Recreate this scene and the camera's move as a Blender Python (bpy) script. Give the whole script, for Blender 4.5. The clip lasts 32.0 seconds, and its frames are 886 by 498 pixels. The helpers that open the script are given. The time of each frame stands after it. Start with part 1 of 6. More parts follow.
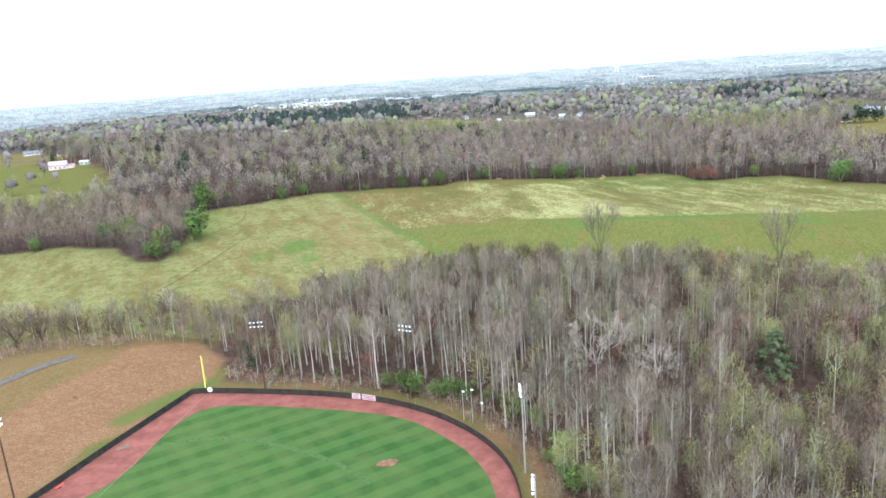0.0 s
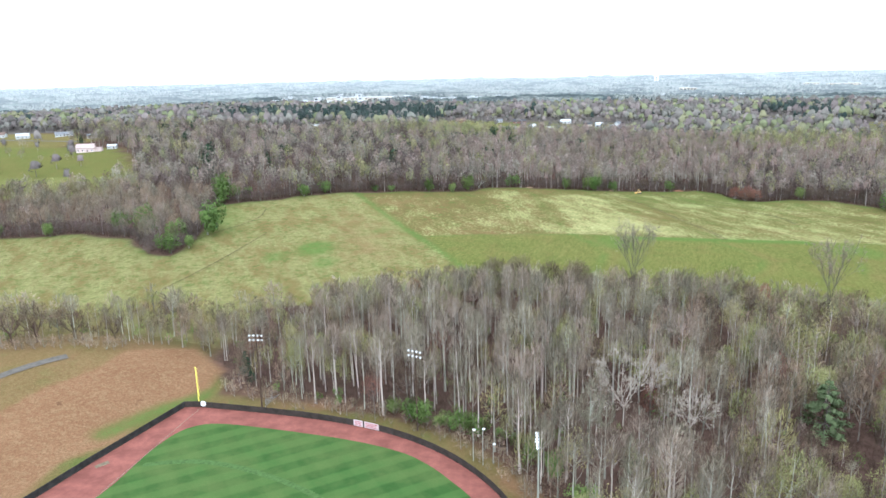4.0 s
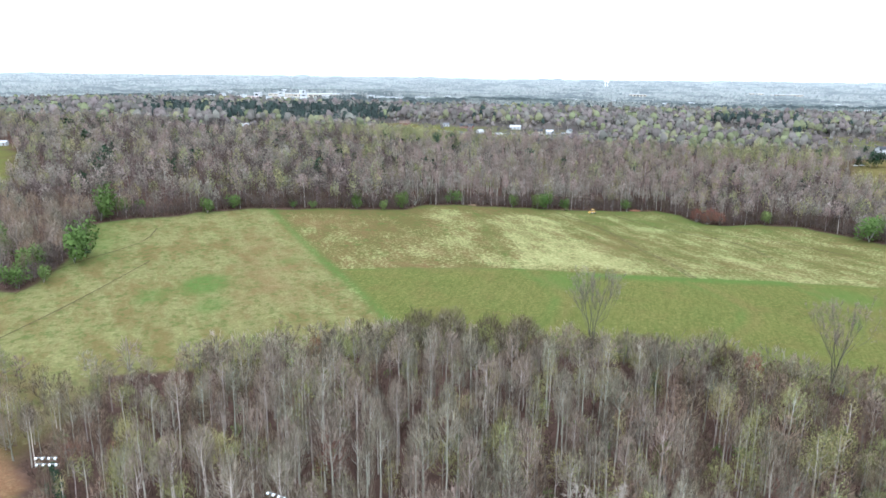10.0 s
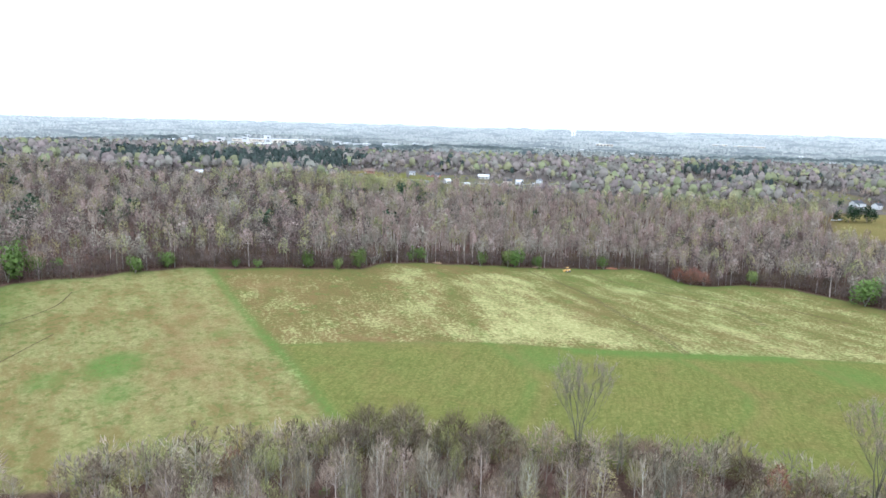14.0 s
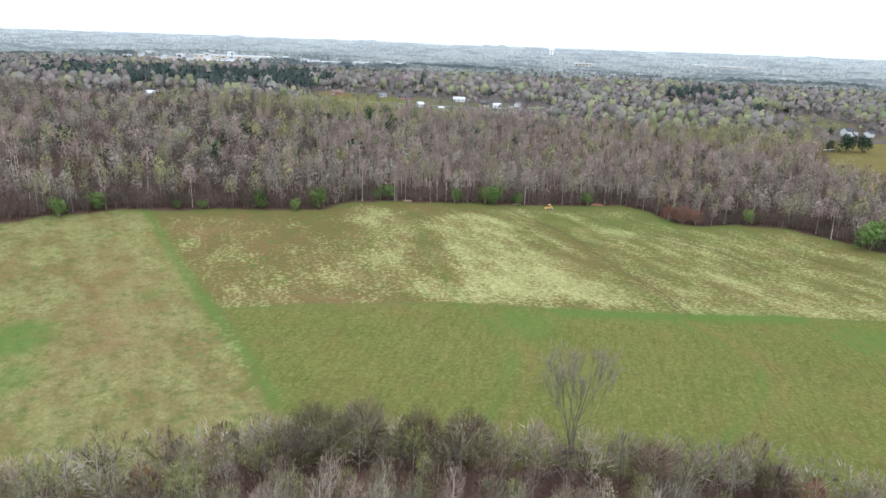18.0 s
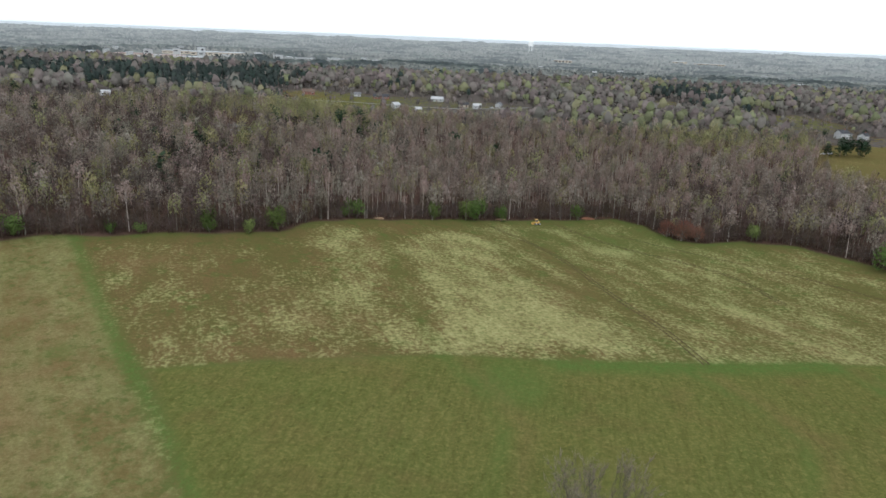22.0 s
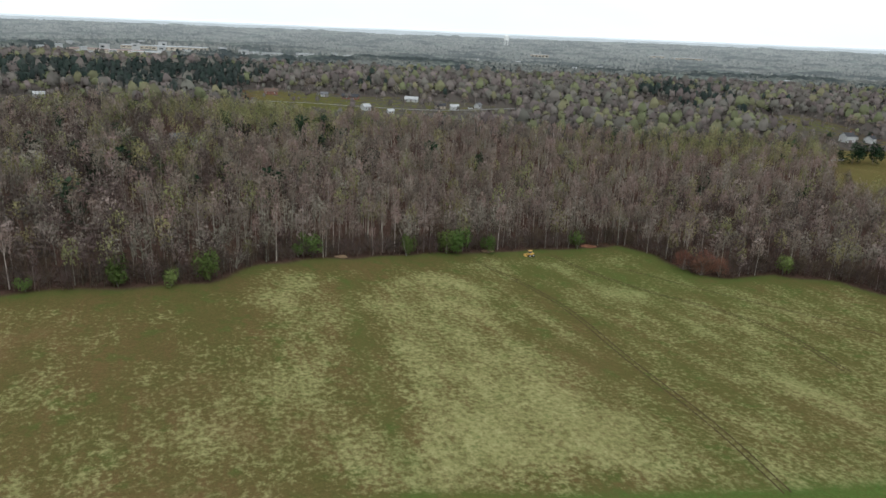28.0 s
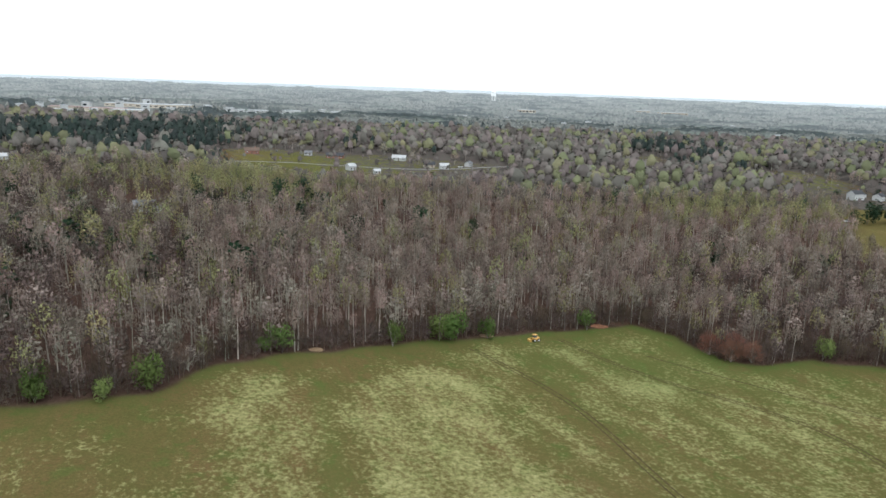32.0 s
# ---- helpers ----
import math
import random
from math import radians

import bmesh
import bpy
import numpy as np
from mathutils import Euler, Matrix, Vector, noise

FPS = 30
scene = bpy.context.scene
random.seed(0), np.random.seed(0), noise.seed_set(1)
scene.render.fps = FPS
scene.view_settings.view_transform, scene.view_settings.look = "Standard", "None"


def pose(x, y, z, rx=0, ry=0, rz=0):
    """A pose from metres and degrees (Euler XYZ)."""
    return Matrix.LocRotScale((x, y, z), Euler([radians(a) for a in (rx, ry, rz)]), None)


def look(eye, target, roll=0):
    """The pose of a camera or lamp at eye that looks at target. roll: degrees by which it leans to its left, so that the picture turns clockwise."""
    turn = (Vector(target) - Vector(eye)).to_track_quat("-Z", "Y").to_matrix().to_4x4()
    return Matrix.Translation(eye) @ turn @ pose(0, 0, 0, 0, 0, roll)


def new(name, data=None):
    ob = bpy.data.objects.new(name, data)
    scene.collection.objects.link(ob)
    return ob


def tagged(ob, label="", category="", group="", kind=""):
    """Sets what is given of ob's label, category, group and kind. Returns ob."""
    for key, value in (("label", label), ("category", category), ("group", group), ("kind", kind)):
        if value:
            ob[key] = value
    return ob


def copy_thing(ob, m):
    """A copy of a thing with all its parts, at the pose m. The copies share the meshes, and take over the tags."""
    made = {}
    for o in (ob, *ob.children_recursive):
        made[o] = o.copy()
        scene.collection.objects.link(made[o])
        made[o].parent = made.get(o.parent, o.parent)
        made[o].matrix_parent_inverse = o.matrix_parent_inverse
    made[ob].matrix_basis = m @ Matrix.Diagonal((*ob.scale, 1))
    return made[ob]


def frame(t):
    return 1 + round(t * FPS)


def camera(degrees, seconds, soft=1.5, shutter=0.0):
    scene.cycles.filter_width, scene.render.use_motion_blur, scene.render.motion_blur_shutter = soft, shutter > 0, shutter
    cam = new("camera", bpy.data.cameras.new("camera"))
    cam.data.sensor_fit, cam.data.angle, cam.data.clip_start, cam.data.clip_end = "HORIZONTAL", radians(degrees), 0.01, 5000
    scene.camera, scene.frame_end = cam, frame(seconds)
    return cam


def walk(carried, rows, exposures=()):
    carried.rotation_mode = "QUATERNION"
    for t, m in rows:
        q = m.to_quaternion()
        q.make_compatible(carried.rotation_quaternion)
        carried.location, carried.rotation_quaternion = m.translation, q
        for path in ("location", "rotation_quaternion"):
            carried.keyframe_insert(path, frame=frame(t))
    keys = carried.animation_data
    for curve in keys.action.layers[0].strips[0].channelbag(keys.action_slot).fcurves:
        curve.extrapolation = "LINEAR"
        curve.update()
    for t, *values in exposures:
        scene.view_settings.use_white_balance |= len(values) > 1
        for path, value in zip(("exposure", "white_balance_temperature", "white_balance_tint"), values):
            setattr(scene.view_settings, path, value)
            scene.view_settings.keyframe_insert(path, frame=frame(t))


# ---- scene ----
cam = camera(64.27, 32.0, soft=1.6)
PATH = [
    (0, (0.00, 0.00, 101.24), (-13.38, 96.11, 77.08), -4.10),
    (0.5, (0.33, 0.74, 101.14), (-18.84, 95.88, 77.05), -3.58),
    (1, (0.31, 1.73, 101.15), (-20.07, 96.59, 76.93), -3.11),
    (1.5, (0.21, 3.10, 101.16), (-20.10, 97.96, 76.88), -2.74),
    (2, (0.06, 4.96, 101.22), (-19.78, 99.91, 76.92), -2.37),
    (2.5, (-0.11, 7.41, 101.33), (-19.30, 102.50, 77.03), -2.01),
    (3, (-0.30, 10.32, 101.48), (-18.82, 105.55, 77.27), -1.67),
    (3.5, (-0.41, 13.71, 101.65), (-18.26, 109.10, 77.54), -1.44),
    (5.5, (-0.18, 31.96, 101.87), (-15.41, 127.91, 78.15), -0.69),
    (6, (-0.13, 36.99, 101.95), (-14.74, 133.02, 78.19), -0.49),
    (6.5, (0.03, 42.01, 102.01), (-13.93, 138.13, 78.22), -0.33),
    (7, (0.19, 47.07, 102.16), (-13.16, 143.26, 78.30), -0.12),
    (7.5, (0.34, 52.01, 102.32), (-12.43, 148.26, 78.38), 0.03),
    (8, (0.47, 56.85, 102.50), (-11.79, 153.14, 78.48), 0.16),
    (8.5, (0.54, 61.76, 102.59), (-11.16, 158.12, 78.54), 0.31),
    (9, (0.65, 66.84, 102.73), (-10.54, 163.25, 78.65), 0.46),
    (9.5, (0.67, 71.76, 102.89), (-10.02, 168.21, 78.73), 0.59),
    (10, (0.59, 76.52, 103.05), (-9.50, 173.03, 78.87), 0.72),
    (10.5, (0.53, 81.12, 103.24), (-8.99, 177.68, 79.04), 0.82),
    (11, (0.40, 85.75, 103.31), (-8.52, 182.37, 79.12), 0.95),
    (11.5, (0.23, 90.48, 103.29), (-8.09, 187.17, 79.17), 1.08),
    (12, (0.05, 95.29, 103.19), (-7.71, 192.04, 79.11), 1.23),
    (12.5, (-0.14, 100.15, 103.14), (-7.37, 196.93, 79.04), 1.36),
    (13, (-0.12, 105.17, 103.23), (-6.93, 202.62, 81.86), 1.46),
    (13.5, (-0.11, 110.20, 103.08), (-6.53, 208.53, 86.04), 1.49),
    (14, (-0.07, 115.27, 102.83), (-5.94, 213.50, 85.06), 1.51),
    (14.5, (-0.09, 120.21, 102.56), (-5.25, 217.28, 79.08), 1.55),
    (16.5, (-0.58, 138.08, 103.79), (-3.68, 233.92, 75.41), 1.98),
    (17, (-0.53, 142.77, 103.89), (-3.23, 238.60, 75.46), 2.04),
    (17.5, (-0.46, 147.52, 104.03), (-2.75, 243.34, 75.53), 2.10),
    (18, (-0.37, 152.31, 104.23), (-2.24, 248.12, 75.66), 2.10),
    (18.5, (-0.40, 157.11, 104.40), (-1.85, 252.92, 75.78), 2.14),
    (19, (-0.53, 161.90, 104.57), (-1.54, 257.71, 75.96), 2.15),
    (19.5, (-0.59, 166.68, 104.70), (-1.20, 262.47, 76.00), 2.21),
    (20, (-0.63, 171.46, 104.74), (-0.82, 267.24, 76.01), 2.26),
    (20.5, (-0.59, 176.39, 104.78), (-0.44, 272.16, 76.00), 2.28),
    (21, (-0.44, 181.34, 104.85), (0.03, 277.09, 76.00), 2.28),
    (21.5, (-0.32, 186.19, 105.00), (0.47, 281.92, 76.08), 2.29),
    (22, (-0.23, 190.91, 105.18), (0.85, 286.61, 76.19), 2.30),
    (22.5, (-0.19, 195.65, 105.31), (1.23, 291.34, 76.28), 2.29),
    (23, (-0.31, 200.50, 105.45), (1.43, 296.16, 76.37), 2.31),
    (23.5, (-0.39, 205.39, 105.59), (1.67, 301.02, 76.43), 2.34),
    (24, (-0.38, 210.28, 105.66), (1.96, 305.89, 76.46), 2.36),
    (24.5, (-0.36, 215.30, 105.72), (2.27, 310.89, 76.47), 2.37),
    (25, (-0.27, 220.44, 105.79), (2.63, 316.00, 76.46), 2.37),
    (25.5, (-0.20, 225.49, 105.83), (2.97, 321.04, 76.48), 2.33),
    (27.5, (-0.11, 245.53, 106.01), (4.09, 340.96, 76.43), 2.35),
    (28, (-0.34, 250.22, 106.25), (4.16, 345.61, 76.59), 2.34),
    (28.5, (-0.38, 254.63, 106.41), (4.34, 350.00, 76.70), 2.29),
    (29, (-0.35, 259.02, 106.57), (4.57, 354.37, 76.84), 2.28),
    (29.5, (-0.30, 263.52, 106.79), (4.84, 358.85, 77.02), 2.21),
    (30, (-0.31, 268.37, 107.06), (5.02, 363.68, 77.30), 2.19),
    (30.5, (-0.36, 273.45, 107.29), (5.08, 369.73, 80.82), 2.15),
    (31, (-0.33, 278.37, 107.21), (5.20, 375.89, 85.74), 2.09),
    (31.5, (-0.25, 283.17, 107.00), (5.45, 380.86, 86.37), 2.05),
    (32, (-0.15, 288.01, 106.85), (5.76, 385.27, 84.40), 2.04),
]
walk(cam, [(t, look(eye, target, roll)) for t, eye, target, roll in PATH],
     [(0, 0.86, 5330, 6), (3, 0.83, 5330, 5), (6, 0.71, 5300, 5), (10, 0.63, 5280, 6), (14.5, 0.7, 5330, 8), (17, 0.59, 5430, 9), (19, 0.15, 5650, 7), (21, -0.28, 5800, 7), (23, -0.57, 5930, 7),
      (25, -0.69, 5970, 6), (28, -0.68, 5970, 5), (30, -0.63, 5970, 5), (32, -0.22, 5850, 5)])

# ---- sky and light: a bright overcast day ----
world = bpy.data.worlds.new("overcast_sky")
scene.world = world
world.use_nodes = True
wn, wl = world.node_tree.nodes, world.node_tree.links
wn.clear()
w_out = wn.new("ShaderNodeOutputWorld")
w_bg = wn.new("ShaderNodeBackground")
w_sky = wn.new("ShaderNodeTexSky")
w_sky.sky_type, w_sky.sun_disc = "NISHITA", False
w_sky.sun_elevation, w_sky.sun_rotation = radians(52), radians(205)
w_sky.air_density, w_sky.dust_density = 1.0, 6.0
w_mix = wn.new("ShaderNodeMix")
w_mix.data_type = "RGBA"
w_mix.inputs["Factor"].default_value = 0.86
w_gain = wn.new("ShaderNodeMix")
w_gain.data_type, w_gain.blend_type = "RGBA", "MULTIPLY"
w_gain.inputs["Factor"].default_value = 1.0
w_gain.inputs[7].default_value = (0.1, 0.1, 0.1, 1)
w_tc = wn.new("ShaderNodeTexCoord")
w_noise = wn.new("ShaderNodeTexNoise")
w_noise.inputs["Scale"].default_value, w_noise.inputs["Detail"].default_value = 2.2, 5
w_map = wn.new("ShaderNodeMapping")
w_map.inputs["Scale"].default_value = (1, 1, 4)
w_ramp = wn.new("ShaderNodeValToRGB")
w_ramp.color_ramp.elements[0].position, w_ramp.color_ramp.elements[0].color = 0.3, (0.99, 1.0, 1.02, 1)
w_ramp.color_ramp.elements[1].position, w_ramp.color_ramp.elements[1].color = 0.62, (1.12, 1.12, 1.11, 1)
wl.new(w_tc.outputs["Generated"], w_map.inputs["Vector"])
wl.new(w_map.outputs["Vector"], w_noise.inputs["Vector"])
wl.new(w_noise.outputs["Fac"], w_ramp.inputs["Fac"])
wl.new(w_sky.outputs["Color"], w_gain.inputs[6])
wl.new(w_gain.outputs[2], w_mix.inputs[6])
wl.new(w_ramp.outputs["Color"], w_mix.inputs[7])
wl.new(w_mix.outputs[2], w_bg.inputs["Color"])
w_bg.inputs["Strength"].default_value = 1.88
wl.new(w_bg.outputs["Background"], w_out.inputs["Surface"])

sun = new("sun", bpy.data.lights.new("sun", "SUN"))
sun.data.energy, sun.data.angle, sun.data.color = 1.5, radians(28), (1.0, 0.97, 0.92)
sun.matrix_world = look((0, 0, 300), (-60, 130, 70))

# ---- the lie of the land ----
BASE = 17.06
HILLS = [(-60, 340, 120, 1.69), (-230, 430, 150, 6.17), (80, 330, 70, 3.9), (-420, 580, 220, 14.81), (-110, 640, 150, 4.38),
         (-130, 190, 60, -5.24), (0, 160, 90, -1.29), (60, 540, 90, -10.8), (180, 500, 90, -1.77), (20, 900, 250, 6.6),
         (340, 870, 200, -0.66), (-40, 490, 80, 2.12), (30, 250, 60, -2.49), (120, 420, 60, -1.45), (250, 250, 150, -2.92),
         (-400, 300, 150, -8.14), (-145, 186, 30, 9.89), (0, 1500, 500, 12.52), (-700, 1050, 350, 23.17),
         (700, 1200, 450, 10.89), (130, 700, 90, -5.53), (-600, 1980, 300, 20)]
# outline of the ball park's fence, its left field corner at the far left
FENCE = [(-113.5, 119.3), (-108.0, 147.0), (-100.9, 177.6), (-97.0, 178.2), (-77.4, 177.2), (-60.2, 175.5), (-43.2, 171.6), (-28.3, 164.0),
         (-17.3, 154.2), (-10.0, 144.1), (-6.3, 133.9), (-4.6, 122.0), (-4.4, 108.0)]
PARK = [(-122, 60)] + FENCE + [(-4, 60)]
PARK_Z = 16.0


def signed(x, y, poly):
    """Distance from an outline, negative inside."""
    x, y = np.asarray(x, float), np.asarray(y, float)
    d, ins = np.full(x.shape, 1e9), np.zeros(x.shape, bool)
    for (a, b), (c, e) in zip(poly, poly[1:] + poly[:1]):
        vx, vy = c - a, e - b
        t = np.clip(((x - a) * vx + (y - b) * vy) / (vx * vx + vy * vy), 0, 1)
        d = np.minimum(d, np.hypot(x - a - t * vx, y - b - t * vy))
        ins ^= ((b > y) != (e > y)) & (x < (c - a) * (y - b) / ((e - b) or 1e-9) + a)
    return np.where(ins, -d, d)


def line_far(x, y, pts):
    """Distance from a broken line."""
    d = np.full(np.shape(x), 1e9)
    for (a, b), (c, e) in zip(pts, pts[1:]):
        vx, vy = c - a, e - b
        t = np.clip(((x - a) * vx + (y - b) * vy) / (vx * vx + vy * vy), 0, 1)
        d = np.minimum(d, np.hypot(x - a - t * vx, y - b - t * vy))
    return d


def ease(v):
    v = np.clip(v, 0, 1)
    return v * v * (3 - 2 * v)


def land(x, y):
    """Height of the ground."""
    x, y = np.asarray(x, float), np.asarray(y, float)
    h = np.full(x.shape, BASE)
    for a, b, s, k in HILLS:
        h = h + k * np.exp(-((x - a) ** 2 + (y - b) ** 2) / (2 * s * s))
    far = ease((np.hypot(x, y - 300) - 900) / 1200)
    h = h + far * (1.2 * np.sin(x / 310 + 1) * np.sin(y / 420) + 0.6 * np.sin(x / 170 + y / 230))
    h = h + 52 * ease((np.hypot(x, y) - 2100) / 2900)
    m = ease(1 - (signed(x, y, PARK) - 4) / 14)
    return h * (1 - m) + PARK_Z * m


def hat(x, y):
    return float(land(np.array([x]), np.array([y]))[0])


# edges of the woods and of the hay field
FAR_EDGE = [(-420, 330), (-330, 322), (-278, 326), (-245, 332), (-212, 324), (-190, 303), (-178, 302), (-176, 320), (-184, 355), (-200, 380), (-198, 392),
            (-178, 400), (-163, 411), (-146, 424), (-103, 438),
            (-62, 455), (-50, 476), (-41, 484), (-10, 504), (24, 526), (55, 542), (94, 557), (108, 545), (116, 521), (130, 516), (150, 521), (172, 511), (187, 488),
            (200, 466), (225, 440), (270, 410), (340, 390)]
BACK_EDGE = [(-420, 190), (-300, 200), (-200, 232), (-150, 240), (-115, 247), (-90, 256), (-62, 264), (-42, 274), (-25, 280), (30, 280), (60, 277), (92, 265),
             (125, 250), (165, 236), (230, 218), (340, 200)]
FRONT_EDGE = [(-420, 168), (-300, 180), (-197, 198.6), (-164, 196), (-135, 200), (-116, 206), (-100, 199), (-89, 189), (-77, 186), (-62, 181), (-48, 179), (-24, 172),
              (-9, 154), (2, 135), (8, 115), (10, 60)]
FIELD = FAR_EDGE + BACK_EDGE[::-1]
NEAR_WOOD = BACK_EDGE + [(340, 60)] + FRONT_EDGE[::-1]
STRIPE = [(-129, 432), (-114, 408), (-100.5, 386.5), (-79, 354), (-67.5, 338), (-54, 318), (-40, 296)]
CROSS = [(-67, 344), (-39, 352), (6, 361), (34, 361), (72, 365), (113, 373), (146, 376), (220, 384), (330, 392)]
LOWER = CROSS + [(330, 200), (60, 270), (-30, 276)]
STRAW = [(-22, 474), (-12.6, 440), (-5.5, 405), (1.4, 376), (5.5, 362), (56, 367), (53, 392), (45.5, 414), (36, 453), (28, 482), (8, 497)]
RUTS = [[(60, 536), (72, 518), (88, 500), (112, 480), (124, 462), (127, 430)], [(25, 516), (42, 494), (54, 471), (63, 424), (71, 395), (75, 366)],
        [(71, 358), (79, 342), (84, 328), (80, 314), (69, 300), (58, 286)], [(4, 362), (12, 345), (18, 327), (15, 310), (10, 296)],
        [(113, 373), (122, 350), (124, 330), (117, 308)], [(-176, 300), (-178, 330), (-160, 362), (-166, 385)], [(-158, 262), (-150, 300), (-146, 340)],
        [(90, 525), (118, 500), (150, 470), (170, 440)]]
BANK = [(-150, 140), (-143, 160), (-136, 176), (-131, 200), (-114, 210), (-97, 199), (-97, 186), (-104, 177), (-113.5, 141), (-117, 110), (-150, 110)]
DRIVE = [(-185, 140), (-163, 163), (-150, 180), (-143, 188)]
PASTURES = [[(-650, 680), (-400, 600), (-372, 566), (-300, 470), (-290, 412), (-420, 404), (-650, 480)], [(255, 652), (292, 650), (350, 690), (440, 790), (450, 850), (385, 850), (372, 825), (300, 745)],
            [(345, 984), (308, 867), (321, 799), (380, 870), (425, 948), (410, 1015)], [(-137, 885), (-174, 997), (-163, 1041), (-72, 990), (-20, 1000), (60, 968), (100, 952), (60, 905), (-20, 848), (-66, 848), (-99, 860)],
            [(242, 1020), (273, 1033), (301, 1115), (265, 1106)], [(-144, 662), (-121, 662), (-117, 628), (-132, 624)], [(-335, 829), (-297, 780), (-250, 815), (-275, 880)],
            [(-760, 700), (-480, 610), (-470, 700), (-700, 830)]]

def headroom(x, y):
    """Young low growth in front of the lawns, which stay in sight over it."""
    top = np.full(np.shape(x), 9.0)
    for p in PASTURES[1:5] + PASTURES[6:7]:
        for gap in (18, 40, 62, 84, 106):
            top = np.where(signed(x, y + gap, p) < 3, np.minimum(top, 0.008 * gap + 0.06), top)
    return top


# ---- materials ----
def material(name, rough=0.9, gloss=0.0):
    m = bpy.data.materials.new(name)
    m.use_nodes = True
    n, l = m.node_tree.nodes, m.node_tree.links
    b = n["Principled BSDF"]
    b.inputs["Roughness"].default_value = rough
    b.inputs["Specular IOR Level"].default_value = gloss
    return m, n, l, b


def blend(n, l, fac, a, b, mode="MIX"):
    x = n.new("ShaderNodeMix")
    x.data_type, x.blend_type = "RGBA", mode
    for slot, v in ((0, fac), (6, a), (7, b)):
        if isinstance(v, (int, float)):
            x.inputs[slot].default_value = v
        elif isinstance(v, tuple):
            x.inputs[slot].default_value = (*v, 1)
        else:
            l.new(v, x.inputs[slot])
    return x.outputs[2]


def grain(n, l, scale, detail=4, rough=0.6, stretch=None, turn=0.0, lo=0.35, hi=0.65):
    """Noise by place in the world, spread to 0..1 between lo and hi."""
    g = n.new("ShaderNodeNewGeometry")
    t = n.new("ShaderNodeTexNoise")
    t.inputs["Scale"].default_value, t.inputs["Detail"].default_value, t.inputs["Roughness"].default_value = scale, detail, rough
    src = g.outputs["Position"]
    if stretch:
        mp = n.new("ShaderNodeMapping")
        mp.vector_type = "TEXTURE"
        mp.inputs["Scale"].default_value = tuple(1 / k for k in stretch)
        mp.inputs["Rotation"].default_value = (0, 0, turn)
        l.new(src, mp.inputs["Vector"])
        src = mp.outputs["Vector"]
    l.new(src, t.inputs["Vector"])
    r = n.new("ShaderNodeMapRange")
    r.inputs[1].default_value, r.inputs[2].default_value = lo, hi
    l.new(t.outputs["Fac"], r.inputs[0])
    return r.outputs[0]


def maths(n, l, op, a, b):
    x = n.new("ShaderNodeMath")
    x.operation = op
    for i, v in enumerate((a, b)):
        if isinstance(v, (int, float)):
            x.inputs[i].default_value = v
        else:
            l.new(v, x.inputs[i])
    x.use_clamp = op != "SUBTRACT"
    return x.outputs[0]


def relief(n, l, b, height, far, strength=0.6):
    x = n.new("ShaderNodeBump")
    x.inputs["Strength"].default_value, x.inputs["Distance"].default_value = strength, far
    l.new(height, x.inputs["Height"])
    l.new(x.outputs["Normal"], b.inputs["Normal"])


def plain(name, colour, rough=0.8, vary=0.25, scale=3.0, metal=0.0):
    """Paint, metal or soil with two sizes of wear."""
    m, n, l, b = material(name, rough, 0.3 if rough < 0.8 else 0.05)
    dark = tuple(c * (1 - vary) for c in colour)
    light = tuple(min(1, c * (1 + vary * 0.6)) for c in colour)
    c = blend(n, l, grain(n, l, scale), dark, light)
    c = blend(n, l, maths(n, l, "MULTIPLY", grain(n, l, scale * 9, 3), 0.3), c, dark)
    l.new(c, b.inputs["Base Color"])
    b.inputs["Metallic"].default_value = metal
    return m


def twiggy(name, dark, light, spread=0.22, thin=0.0):
    """Bark, twigs or leaves: each tree has its own tone, each twig a little of its own."""
    m, n, l, b = material(name, 0.9)
    at = n.new("ShaderNodeAttribute")
    at.attribute_name = "tint"
    ob = n.new("ShaderNodeObjectInfo")
    geo = n.new("ShaderNodeNewGeometry")
    s = n.new("ShaderNodeMath")
    s.operation = "ADD"
    l.new(at.outputs["Fac"], s.inputs[0])
    l.new(ob.outputs["Random"], s.inputs[1])
    fr = n.new("ShaderNodeMath")
    fr.operation = "FRACT"
    l.new(s.outputs[0], fr.inputs[0])
    w = blend(n, l, spread, fr.outputs[0], geo.outputs["Random Per Island"])
    c = blend(n, l, w, dark, light)
    m5 = n.new("ShaderNodeMath")
    m5.operation = "MULTIPLY"
    m5.inputs[1].default_value = 5.3
    l.new(s.outputs[0], m5.inputs[0])
    f5 = n.new("ShaderNodeMath")
    f5.operation = "FRACT"
    l.new(m5.outputs[0], f5.inputs[0])
    c = blend(n, l, 1.0, c, blend(n, l, f5.outputs[0], (1.08, 0.95, 0.95), (0.96, 1.01, 0.9)), "MULTIPLY")
    l.new(c, b.inputs["Base Color"])
    if thin:
        tr, mx = n.new("ShaderNodeBsdfTranslucent"), n.new("ShaderNodeMixShader")
        l.new(c, tr.inputs["Color"])
        mx.inputs[0].default_value = thin
        l.new(b.outputs[0], mx.inputs[1])
        l.new(tr.outputs[0], mx.inputs[2])
        l.new(mx.outputs[0], n["Material Output"].inputs["Surface"])
    return m


